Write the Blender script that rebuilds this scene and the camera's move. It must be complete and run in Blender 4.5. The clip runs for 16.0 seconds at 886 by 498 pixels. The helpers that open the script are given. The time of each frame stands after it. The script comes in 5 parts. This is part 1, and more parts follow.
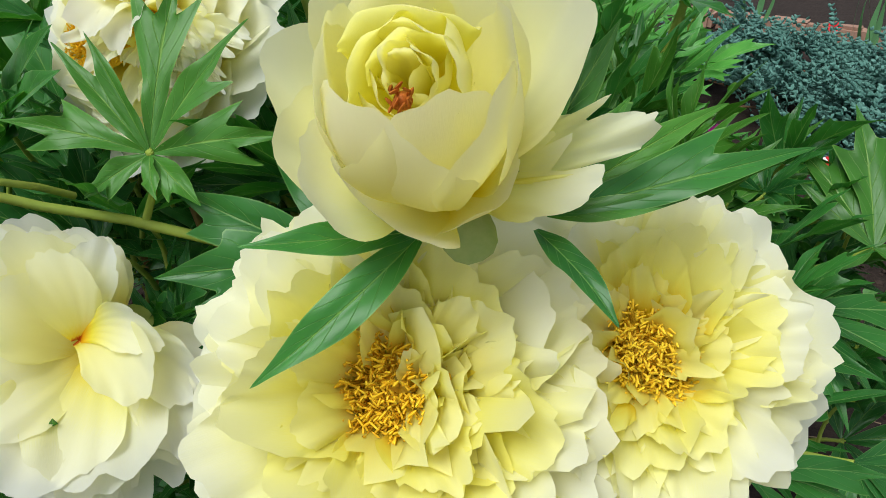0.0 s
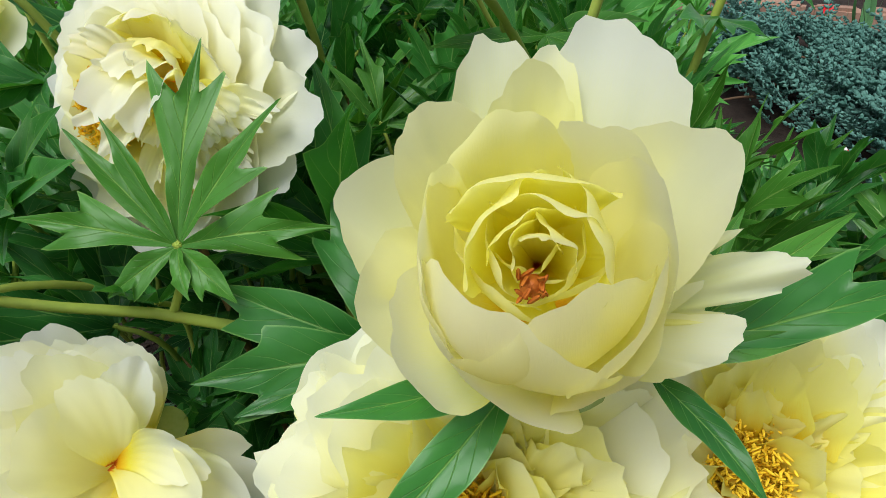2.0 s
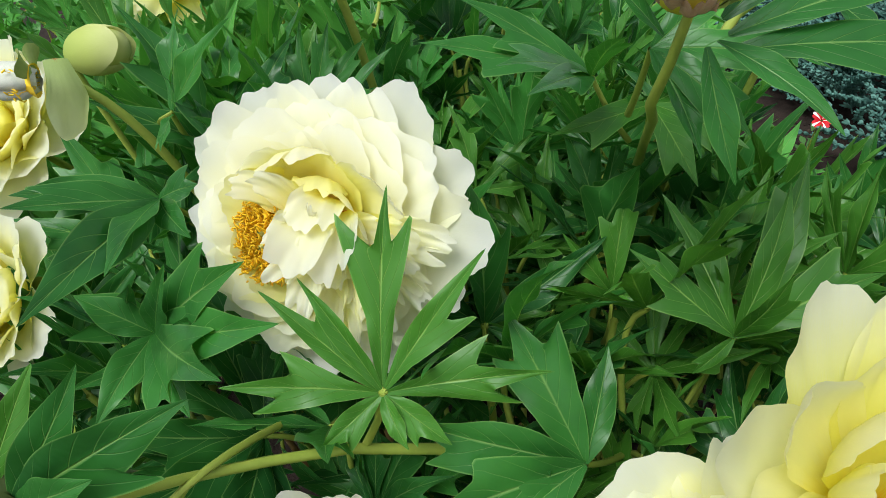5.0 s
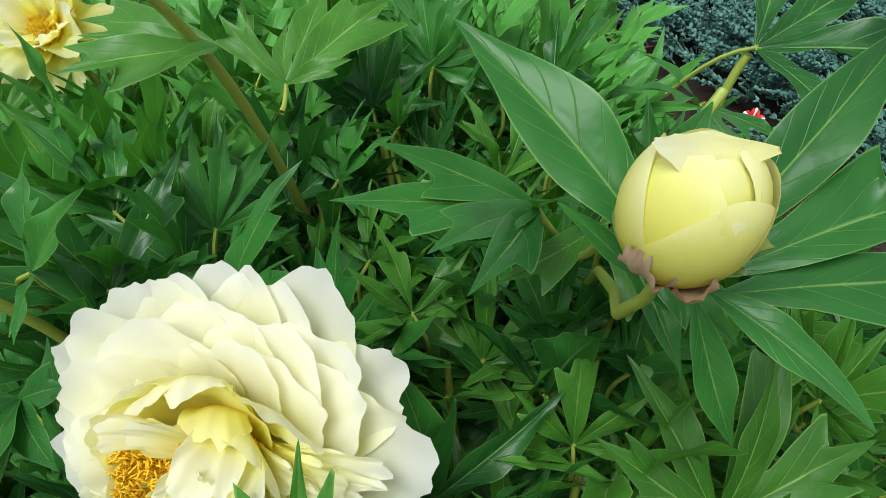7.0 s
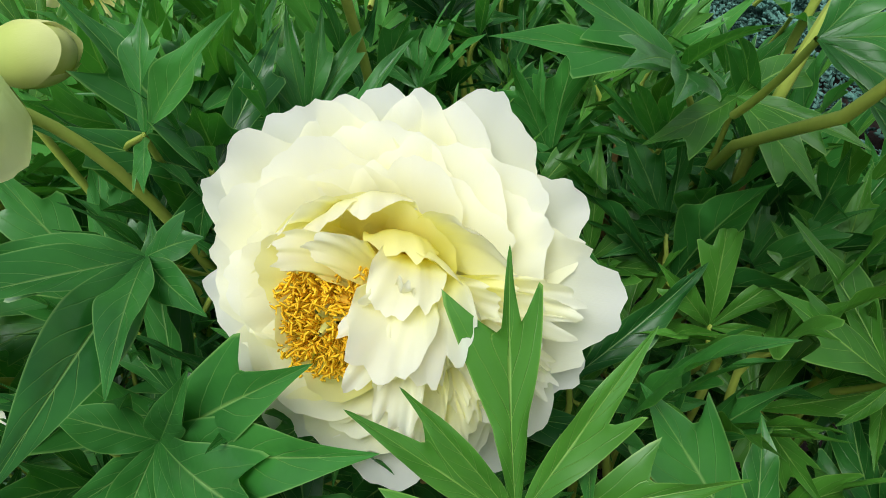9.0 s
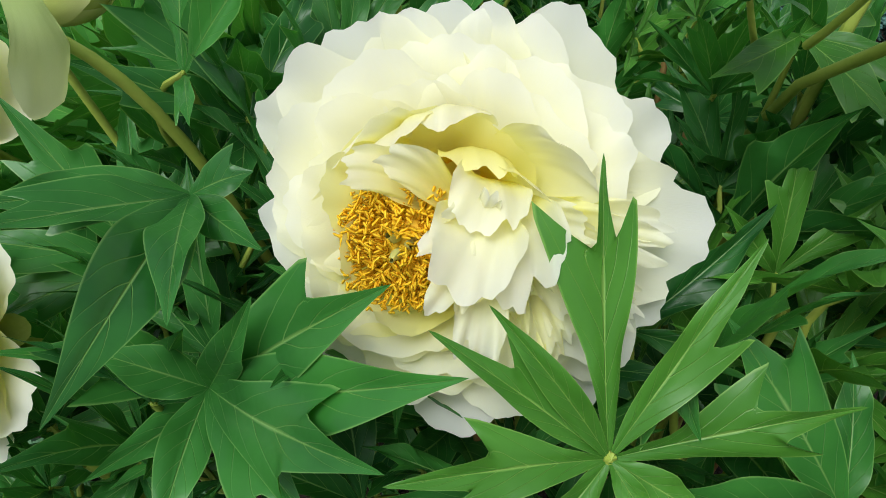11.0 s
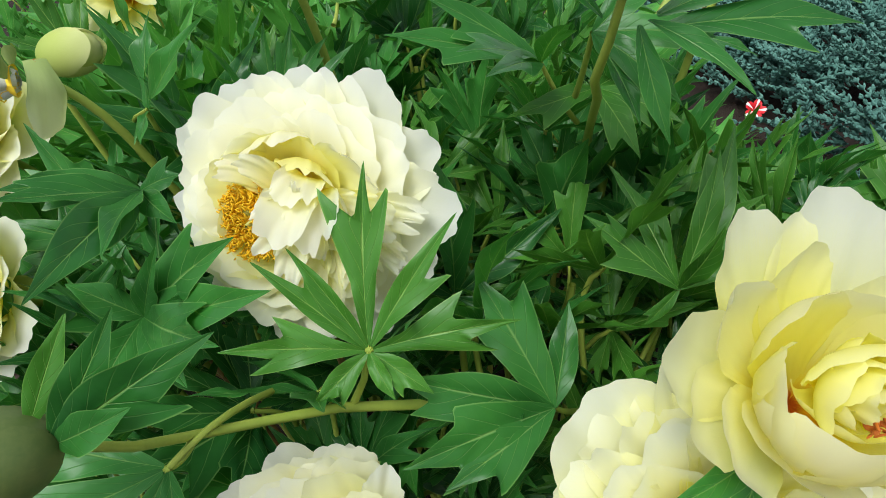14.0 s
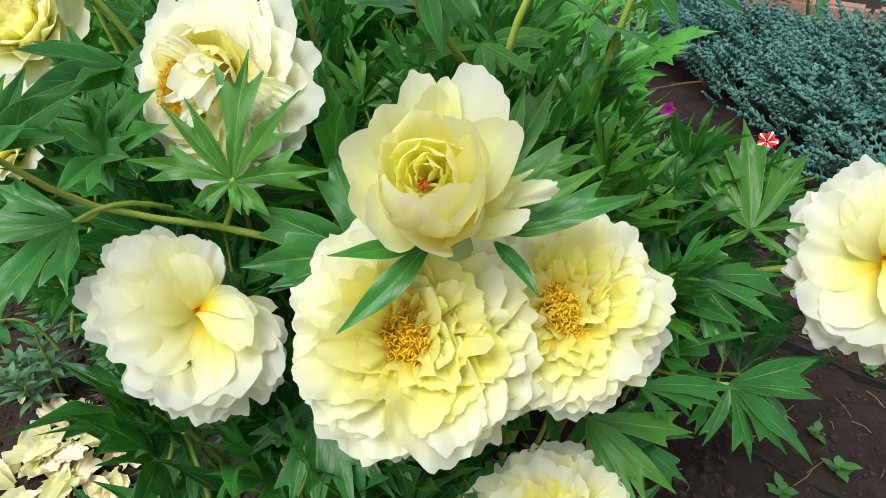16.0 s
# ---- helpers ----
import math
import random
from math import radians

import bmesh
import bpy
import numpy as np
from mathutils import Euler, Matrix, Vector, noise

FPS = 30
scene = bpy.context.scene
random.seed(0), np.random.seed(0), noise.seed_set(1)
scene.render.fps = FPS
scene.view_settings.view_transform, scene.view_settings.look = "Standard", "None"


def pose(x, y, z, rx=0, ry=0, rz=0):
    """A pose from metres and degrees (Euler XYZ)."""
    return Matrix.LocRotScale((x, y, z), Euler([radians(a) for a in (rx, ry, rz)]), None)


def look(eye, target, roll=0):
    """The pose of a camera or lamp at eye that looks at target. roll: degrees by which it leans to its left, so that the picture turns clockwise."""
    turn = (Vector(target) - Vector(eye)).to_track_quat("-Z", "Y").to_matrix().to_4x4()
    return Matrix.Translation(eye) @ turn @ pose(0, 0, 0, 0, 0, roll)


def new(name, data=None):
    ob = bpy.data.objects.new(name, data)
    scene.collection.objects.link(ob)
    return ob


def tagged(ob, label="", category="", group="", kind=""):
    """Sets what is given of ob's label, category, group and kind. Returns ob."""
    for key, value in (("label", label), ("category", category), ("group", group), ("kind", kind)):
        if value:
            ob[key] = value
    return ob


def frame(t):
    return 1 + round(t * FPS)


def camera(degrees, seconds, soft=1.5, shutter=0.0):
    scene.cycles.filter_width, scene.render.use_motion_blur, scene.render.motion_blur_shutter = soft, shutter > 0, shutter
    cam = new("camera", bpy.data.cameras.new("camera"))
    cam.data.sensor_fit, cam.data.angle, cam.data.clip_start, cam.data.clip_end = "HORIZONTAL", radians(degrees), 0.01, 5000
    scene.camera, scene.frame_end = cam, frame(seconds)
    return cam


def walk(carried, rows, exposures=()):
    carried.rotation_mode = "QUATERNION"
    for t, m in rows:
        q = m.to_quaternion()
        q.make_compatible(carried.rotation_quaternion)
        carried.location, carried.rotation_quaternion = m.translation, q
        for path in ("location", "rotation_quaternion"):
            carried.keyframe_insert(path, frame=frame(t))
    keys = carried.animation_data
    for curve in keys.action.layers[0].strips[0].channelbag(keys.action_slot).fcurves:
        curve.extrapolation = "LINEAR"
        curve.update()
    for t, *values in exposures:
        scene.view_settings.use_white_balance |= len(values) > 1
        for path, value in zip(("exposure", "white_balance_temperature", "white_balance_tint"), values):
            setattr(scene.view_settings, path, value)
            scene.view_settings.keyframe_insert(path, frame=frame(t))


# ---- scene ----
cam = camera(70.0, 16.0, 0.65)
ROWS = [
    (0.0, -0.0119, 0.0180, 0.6656, 58.30, 0.10, 0.64),
    (0.5, -0.0178, 0.0341, 0.6777, 58.11, 1.00, 0.16),
    (1.0, -0.0246, 0.0502, 0.6808, 57.90, 1.41, -0.23),
    (1.5, -0.0283, 0.0609, 0.6852, 57.56, 1.63, -0.56),
    (2.0, -0.0396, 0.0618, 0.6900, 57.33, 1.82, -1.20),
    (2.5, -0.0471, 0.0568, 0.6900, 57.12, 2.08, -1.91),
    (3.0, -0.0520, 0.0526, 0.6924, 56.70, 2.09, -2.50),
    (3.5, -0.0765, 0.0434, 0.7180, 56.37, 2.33, -3.06),
    (4.0, -0.1030, 0.0596, 0.7563, 55.83, 2.84, -4.00),
    (4.2, -0.1223, 0.0718, 0.7597, 55.25, 3.17, -4.50),
    (6.3, -0.1436, 0.1674, 0.8016, 50.49, 3.28, -12.31),
    (6.5, -0.1320, 0.1818, 0.8097, 50.41, 3.28, -12.85),
    (7.0, -0.1133, 0.2115, 0.8077, 50.17, 3.27, -13.96),
    (7.5, -0.1121, 0.2180, 0.8090, 49.86, 3.33, -14.84),
    (8.0, -0.1332, 0.2090, 0.8014, 49.40, 3.34, -14.98),
    (8.5, -0.1746, 0.2073, 0.7817, 48.95, 2.67, -15.46),
    (9.0, -0.1962, 0.2033, 0.7492, 50.02, 2.45, -14.94),
    (9.5, -0.2218, 0.1987, 0.7220, 51.00, 2.26, -15.38),
    (9.7, -0.2209, 0.2006, 0.7207, 49.51, 2.81, -14.43),
    (11.8, -0.2240, 0.2066, 0.7222, 50.60, 3.31, -16.26),
    (12.0, -0.2196, 0.2012, 0.7237, 51.28, 3.59, -16.58),
    (12.5, -0.2171, 0.1679, 0.7239, 55.27, 3.13, -18.06),
    (13.0, -0.2098, 0.1373, 0.7396, 55.92, 3.15, -17.71),
    (13.5, -0.1845, 0.1123, 0.7586, 53.36, 3.51, -15.05),
    (14.0, -0.1523, 0.0749, 0.7673, 53.19, 3.51, -12.21),
    (14.5, -0.1165, 0.0274, 0.7743, 53.85, 3.67, -9.72),
    (15.0, -0.0845, -0.0215, 0.7679, 54.36, 2.82, -6.91),
    (15.5, -0.0552, -0.0628, 0.7694, 54.63, 1.57, -4.12),
    (16.0, -0.0236, -0.0920, 0.7601, 54.87, -0.36, -1.88),
]
EXPOSURES = [(0.0, 0.24), (2.5, 0.26), (4.2, 0.36), (6.5, 0.33), (8.5, 0.36), (9.5, 0.28), (12.0, 0.26), (14.0, 0.34), (15.0, 0.36), (16.0, 0.46)]
walk(cam, [(t, pose(x, y, z, rx, ry, rz)) for t, x, y, z, rx, ry, rz in ROWS], EXPOSURES)

# ---- sky and sun: a bright, thinly overcast afternoon ----
world = bpy.data.worlds.new("sky")
scene.world = world
world.use_nodes = True
wn = world.node_tree
sky = wn.nodes.new("ShaderNodeTexSky")
sky.sky_type, sky.sun_disc = "NISHITA", False
SUN_UP, SUN_ROUND = 62, 222
sky.sun_elevation, sky.sun_rotation = radians(SUN_UP), radians(SUN_ROUND)
sky.dust_density, sky.ozone_density = 1.5, 1.0
bg = wn.nodes["Background"]
bg.inputs["Strength"].default_value = 0.125
veil = wn.nodes.new("ShaderNodeHueSaturation")
veil.inputs["Saturation"].default_value = 0.42
wn.links.new(sky.outputs["Color"], veil.inputs["Color"])
wn.links.new(veil.outputs["Color"], bg.inputs["Color"])
sun = new("sun", bpy.data.lights.new("sun", "SUN"))
sun.data.energy, sun.data.angle, sun.data.color = 2.6, radians(34), (0.945, 1.0, 0.965)
# the sky's rotation is counted clockwise from +y
a, e = radians(SUN_ROUND), radians(SUN_UP)
sun.matrix_world = look((4 * math.sin(a) * math.cos(e), 4 * math.cos(a) * math.cos(e), 4 * math.sin(e)), (0, 0, 0))

# ---- materials ----
def material(name):
    m = bpy.data.materials.new(name)
    m.use_nodes = True
    t = m.node_tree
    return m, t, t.nodes["Principled BSDF"], t.nodes["Material Output"]


def add(t, kind, **values):
    n = t.nodes.new("ShaderNode" + kind)
    for k, v in values.items():
        n.inputs[k.replace("_", " ")].default_value = v
    return n


def ramp(t, stops, source=None):
    n = t.nodes.new("ShaderNodeValToRGB")
    els = n.color_ramp.elements
    while len(els) < len(stops):
        els.new(0.5)
    for el, (at, col) in zip(els, stops):
        el.position, el.color = at, (*col, 1)
    if source is not None:
        t.links.new(source, n.inputs["Fac"])
    return n


def math_node(t, op, a, b=None, c=None):
    n = t.nodes.new("ShaderNodeMath")
    n.operation = op
    for k, v in enumerate((a, b, c)):
        if v is None:
            continue
        if isinstance(v, (int, float)):
            n.inputs[k].default_value = v
        else:
            t.links.new(v, n.inputs[k])
    return n.outputs[0]


def mix(t, kind, fac, a, b):
    n = t.nodes.new("ShaderNodeMix")
    n.data_type, n.blend_type = "RGBA", kind
    for k, v in ((0, fac), (6, a), (7, b)):
        if isinstance(v, (int, float)):
            n.inputs[k].default_value = v
        elif isinstance(v, tuple):
            n.inputs[k].default_value = (*v, 1)
        else:
            t.links.new(v, n.inputs[k])
    return n.outputs[2]


def uv_parts(t):
    uv = t.nodes.new("ShaderNodeUVMap")
    sep = t.nodes.new("ShaderNodeSeparateXYZ")
    t.links.new(uv.outputs[0], sep.inputs[0])
    return uv.outputs[0], sep.outputs[0], sep.outputs[1]


def see_through(t, bsdf, out, colour, share):
    """Lets light through a thin petal or blade."""
    tr = t.nodes.new("ShaderNodeBsdfTranslucent")
    mx = t.nodes.new("ShaderNodeMixShader")
    mx.inputs[0].default_value = share
    t.links.new(colour, tr.inputs["Color"])
    t.links.new(bsdf.outputs[0], mx.inputs[1])
    t.links.new(tr.outputs[0], mx.inputs[2])
    t.links.new(mx.outputs[0], out.inputs["Surface"])


def petal_material(name, stops, flare, rough=0.55, share=0.58, warm=0.76, blotch=(0.66, 0.13, 0.008)):
    """Cream at the rim, yellow inwards; flare: the red-orange blotch at the petal's foot."""
    m, t, b, o = material(name)
    uv, across, along = uv_parts(t)
    grain = add(t, "TexNoise", Scale=9.0, Detail=3.0)
    stretch = t.nodes.new("ShaderNodeMapping")
    stretch.inputs["Scale"].default_value = (22.0, 1.5, 1.0)
    t.links.new(uv, stretch.inputs["Vector"])
    t.links.new(stretch.outputs[0], grain.inputs["Vector"])
    info = t.nodes.new("ShaderNodeObjectInfo")
    shift = math_node(t, "MULTIPLY_ADD", info.outputs["Random"], 0.22, -0.11)
    wob = math_node(t, "MULTIPLY_ADD", grain.outputs["Fac"], 0.2, -0.1)
    at = math_node(t, "ADD", math_node(t, "ADD", along, shift), wob)
    col = ramp(t, stops, at).outputs["Color"]
    side = math_node(t, "ABSOLUTE", math_node(t, "MULTIPLY_ADD", across, 2.0, -1.0))
    spot = math_node(t, "ADD", math_node(t, "ADD", along, math_node(t, "MULTIPLY", side, 0.10)), math_node(t, "MULTIPLY", wob, 0.8))
    mask = ramp(t, [(flare * 0.55, (1, 1, 1)), (flare, (0, 0, 0))], spot).outputs["Color"]
    col = mix(t, "MIX", mask, col, blotch)
    t.links.new(col, b.inputs["Base Color"])
    b.inputs["Roughness"].default_value = rough
    b.inputs["Specular IOR Level"].default_value = 0.25
    bump = t.nodes.new("ShaderNodeBump")
    bump.inputs["Strength"].default_value, bump.inputs["Distance"].default_value = 0.14, 0.0012
    t.links.new(grain.outputs["Fac"], bump.inputs["Height"])
    t.links.new(bump.outputs[0], b.inputs["Normal"])
    see_through(t, b, o, mix(t, "MULTIPLY", 1.0, col, (1.0, 0.985, warm)), share)
    return m


CREAM, PALE, LEMON, GOLD = (0.955, 0.945, 0.70), (0.95, 0.93, 0.38), (0.94, 0.84, 0.08), (0.90, 0.52, 0.008)
PETAL_OUTER = petal_material("petal_cream", [(0.0, GOLD), (0.13, LEMON), (0.42, PALE), (0.74, CREAM), (1.0, (0.96, 0.958, 0.86))], 0.12)
PETAL_INNER = petal_material("petal_yellow", [(0.0, GOLD), (0.30, (0.93, 0.72, 0.03)), (0.55, (0.94, 0.90, 0.26)), (1.0, (0.95, 0.93, 0.55))], 0.34, blotch=(0.84, 0.30, 0.008))
PETAL_BOWL = petal_material("petal_pale", [(0.0, GOLD), (0.14, LEMON), (0.32, (0.95, 0.925, 0.42)), (0.6, (0.96, 0.94, 0.56)), (1.0, (0.96, 0.95, 0.72))], 0.06)
PETAL_IVORY = petal_material("petal_ivory", [(0.0, (0.93, 0.91, 0.42)), (1.0, (0.95, 0.94, 0.72))], 0.01)
PETAL_WHITE = petal_material("petal_white", [(0.0, GOLD), (0.15, LEMON), (0.36, (0.95, 0.925, 0.42)), (0.60, (0.96, 0.95, 0.74)), (1.0, (0.965, 0.962, 0.91))], 0.09, warm=0.86)
PETAL_CUP = petal_material("petal_lemon", [(0.0, (0.94, 0.80, 0.06)), (0.30, (0.95, 0.91, 0.17)), (0.66, (0.955, 0.93, 0.36)), (1.0, (0.955, 0.94, 0.58))], 0.10)
PETAL_BUD = petal_material("petal_bud", [(0.0, (0.34, 0.42, 0.03)), (0.3, (0.72, 0.70, 0.07)), (0.7, (0.82, 0.80, 0.22)), (1.0, (0.90, 0.89, 0.52))], 0.02, share=0.3)


def leaf_material(name, base, light, vein, share=0.17, rough=0.36):
    m, t, b, o = material(name)
    uv, across, along = uv_parts(t)
    geo = t.nodes.new("ShaderNodeNewGeometry")
    info = t.nodes.new("ShaderNodeObjectInfo")
    coord = t.nodes.new("ShaderNodeTexCoord")
    blot = add(t, "TexNoise", Scale=26.0, Detail=4.0)
    t.links.new(coord.outputs["Object"], blot.inputs["Vector"])
    fine = add(t, "TexNoise", Scale=420.0, Detail=2.0)
    t.links.new(coord.outputs["Object"], fine.inputs["Vector"])
    pick = math_node(t, "ADD", math_node(t, "MULTIPLY", info.outputs["Random"], 0.45), math_node(t, "MULTIPLY", geo.outputs["Random Per Island"], 0.18))
    pick = math_node(t, "ADD", pick, math_node(t, "MULTIPLY_ADD", blot.outputs["Fac"], 1.1, -0.42))
    col = mix(t, "MIX", pick, base, light)
    side = math_node(t, "ABSOLUTE", math_node(t, "MULTIPLY_ADD", across, 2.0, -1.0))
    mid = ramp(t, [(0.0, (1, 1, 1)), (0.055, (0, 0, 0))], side).outputs["Color"]
    # side veins run along the swept ribs of the blade
    wave = math_node(t, "PINGPONG", math_node(t, "ADD", math_node(t, "ADD", math_node(t, "MULTIPLY", along, 7.0), math_node(t, "MULTIPLY", side, -1.5)), math_node(t, "MULTIPLY", blot.outputs["Fac"], 0.8)), 0.5)
    ribs = ramp(t, [(0.0, (1, 1, 1)), (0.042, (0, 0, 0))], wave).outputs["Color"]
    fade = ramp(t, [(0.0, (0.72, 0.72, 0.72)), (0.92, (0.10, 0.10, 0.10))], side).outputs["Color"]
    ribs = mix(t, "MULTIPLY", 1.0, ribs, fade)
    veins = mix(t, "SCREEN", 1.0, mid, ribs)
    soft = mix(t, "MULTIPLY", 1.0, veins, (0.75, 0.75, 0.75))
    col = mix(t, "MIX", soft, col, vein)
    rim = ramp(t, [(0.94, (0, 0, 0)), (0.985, (0.45, 0.45, 0.45))], side).outputs["Color"]
    col = mix(t, "MIX", rim, col, vein)
    t.links.new(col, b.inputs["Base Color"])
    gloss = math_node(t, "MULTIPLY_ADD", blot.outputs["Fac"], 0.25, rough - 0.1)
    t.links.new(gloss, b.inputs["Roughness"])
    b.inputs["Specular IOR Level"].default_value = 0.34
    bump = t.nodes.new("ShaderNodeBump")
    bump.invert = True
    bump.inputs["Strength"].default_value, bump.inputs["Distance"].default_value = 0.6, 0.0022
    relief = mix(t, "ADD", 1.0, mix(t, "MULTIPLY", 1.0, veins, (0.35, 0.35, 0.35)), mix(t, "MULTIPLY", 1.0, blot.outputs["Fac"], (1.6, 1.6, 1.6)))
    t.links.new(relief, bump.inputs["Height"])
    t.links.new(bump.outputs[0], b.inputs["Normal"])
    see_through(t, b, o, mix(t, "MULTIPLY", 1.0, col, (1.6, 1.7, 0.7)), share)
    return m


LEAF = leaf_material("peony_leaf", (0.011, 0.074, 0.017), (0.056, 0.255, 0.040), (0.25, 0.44, 0.13), share=0.27, rough=0.31)
LEAF_YOUNG = leaf_material("young_peony_leaf", (0.030, 0.125, 0.013), (0.075, 0.250, 0.026), (0.28, 0.46, 0.11), rough=0.38)
LEAF_FAR = leaf_material("back_leaf", (0.038, 0.185, 0.032), (0.122, 0.425, 0.066), (0.26, 0.48, 0.12), rough=0.38)


def plain(name, a, b_col, scale, rough=0.6, bump_size=0.0, spec=0.3, coat=0.0):
    """A material mottled at two scales."""
    m, t, b, o = material(name)
    coord = t.nodes.new("ShaderNodeTexCoord")
    big = add(t, "TexNoise", Scale=scale, Detail=6.0, Roughness=0.65)
    fine = add(t, "TexNoise", Scale=scale * 9, Detail=3.0)
    for n in (big, fine):
        t.links.new(coord.outputs["Object"], n.inputs["Vector"])
    f = math_node(t, "ADD", math_node(t, "MULTIPLY", big.outputs["Fac"], 1.3), math_node(t, "MULTIPLY_ADD", fine.outputs["Fac"], 0.7, -0.5))
    info = t.nodes.new("ShaderNodeObjectInfo")
    f = math_node(t, "ADD", f, math_node(t, "MULTIPLY_ADD", info.outputs["Random"], 0.3, -0.15))
    t.links.new(mix(t, "MIX", f, a, b_col), b.inputs["Base Color"])
    b.inputs["Roughness"].default_value = rough
    b.inputs["Specular IOR Level"].default_value = spec
    if bump_size:
        bump = t.nodes.new("ShaderNodeBump")
        bump.inputs["Strength"].default_value, bump.inputs["Distance"].default_value = 0.8, bump_size
        t.links.new(fine.outputs["Fac"], bump.inputs["Height"])
        t.links.new(bump.outputs[0], b.inputs["Normal"])
    return m


STEM = plain("stem", (0.22, 0.32, 0.045), (0.36, 0.42, 0.075), 30, 0.45)
STEM_BROWN = plain("ripe_stem", (0.20, 0.12, 0.04), (0.30, 0.20, 0.07), 30, 0.5)
SEPAL = plain("sepal", (0.20, 0.32, 0.06), (0.40, 0.46, 0.14), 40, 0.5)
BUD_SKIN = petal_material("unripe_bud", [(0.0, (0.40, 0.54, 0.10)), (0.6, (0.58, 0.66, 0.18)), (1.0, (0.76, 0.78, 0.36))], 0.01, share=0.35)
SEPAL_SKIN = petal_material("pale_sepal", [(0.0, (0.56, 0.70, 0.28)), (0.5, (0.72, 0.81, 0.46)), (1.0, (0.84, 0.89, 0.60))], 0.01, warm=0.7)
BUD_GREEN = plain("green_bud", (0.07, 0.12, 0.03), (0.14, 0.17, 0.05), 60, 0.5)
SEPAL_BROWN = plain("scorched_sepal", (0.34, 0.20, 0.11), (0.56, 0.42, 0.28), 140, 0.7)
STAMEN = plain("stamen", (0.92, 0.50, 0.010), (0.97, 0.74, 0.06), 300, 0.6)
PISTIL = plain("pistil", (0.42, 0.46, 0.12), (0.60, 0.56, 0.18), 200, 0.5)
DRY = plain("withered_petal", (0.66, 0.52, 0.30), (0.86, 0.80, 0.62), 60, 0.8)
SOIL = plain("soil", (0.007, 0.0052, 0.0046), (0.052, 0.036, 0.030), 26, 0.95, 0.004, 0.15)
CLOD = plain("soil_clod", (0.010, 0.007, 0.006), (0.075, 0.051, 0.041), 60, 0.95, 0.002, 0.15)
JUNIPER = plain("juniper", (0.032, 0.112, 0.088), (0.180, 0.380, 0.320), 18, 0.55)
BARK = plain("bark", (0.10, 0.055, 0.03), (0.20, 0.12, 0.07), 80, 0.85)
EDGING = plain("edging", (0.26, 0.13, 0.09), (0.42, 0.26, 0.19), 25, 0.85, 0.002)
IRIS = plain("iris_leaf", (0.05, 0.15, 0.05), (0.10, 0.24, 0.09), 20, 0.45)
RED = plain("petunia_red", (0.55, 0.005, 0.012), (0.70, 0.02, 0.03), 90, 0.5)
WHITE = plain("petunia_white", (0.80, 0.76, 0.76), (0.86, 0.84, 0.82), 90, 0.5)
MAGENTA = plain("magenta", (0.42, 0.01, 0.20), (0.55, 0.03, 0.32), 90, 0.5)
VIOLET = plain("violet", (0.10, 0.02, 0.36), (0.18, 0.05, 0.50), 90, 0.5)
WEED = leaf_material("weed_leaf", (0.05, 0.15, 0.03), (0.10, 0.26, 0.06), (0.15, 0.30, 0.10), rough=0.5)
LILY = leaf_material("blue_green_leaf", (0.060, 0.165, 0.075), (0.150, 0.310, 0.150), (0.20, 0.36, 0.18), rough=0.5)

# ---- mesh helpers ----
def vec(*p):
    return Vector(p[0] if len(p) == 1 else p)


def frame_of(at, along, facing):
    """A matrix at a place with y along a way and z facing a side."""
    y = vec(along).normalized()
    z = vec(facing)
    z = (z - y * z.dot(y)).normalized()
    x = y.cross(z)
    m = Matrix((x, y, z)).transposed().to_4x4()
    m.translation = vec(at)
    return m


class Sheet:
    """Collects faces with uv and material slots for one mesh."""

    def __init__(self):
        self.verts, self.faces, self.uvs, self.slots = [], [], [], []

    def grid(self, points, uvs, nu, nv, slot=0):
        k = len(self.verts)
        self.verts += points
        for i in range(nu):
            for j in range(nv):
                q = (i * (nv + 1) + j, i * (nv + 1) + j + 1, (i + 1) * (nv + 1) + j + 1, (i + 1) * (nv + 1) + j)
                self.faces.append(tuple(k + n for n in q))
                self.uvs += [uvs[n] for n in q]
                self.slots.append(slot)

    def moved(self, other, m, slot=None):
        k = len(self.verts)
        self.verts += [m @ v for v in other.verts]
        self.faces += [tuple(k + n for n in f) for f in other.faces]
        self.uvs += other.uvs
        self.slots += other.slots if slot is None else [slot] * len(other.slots)

    def mesh(self, name, mats, smooth=True):
        me = bpy.data.meshes.new(name)
        me.from_pydata(self.verts, [], self.faces)
        layer = me.uv_layers.new(name="UVMap")
        layer.data.foreach_set("uv", [c for uv in self.uvs for c in uv])
        for mat in mats:
            me.materials.append(mat)
        me.polygons.foreach_set("material_index", self.slots)
        me.polygons.foreach_set("use_smooth", [smooth] * len(self.faces))
        me.update()
        return me


def part(name, data, parent, m=None, label=""):
    ob = new(name, data)
    ob.parent = parent
    if m is not None:
        ob.matrix_local = m
    return tagged(ob, label=label)


def thing(name, at, label, category, group="", kind=""):
    ob = new(name)
    ob.location = at
    ob.empty_display_size = 0.02
    return tagged(ob, label, category, group, kind)


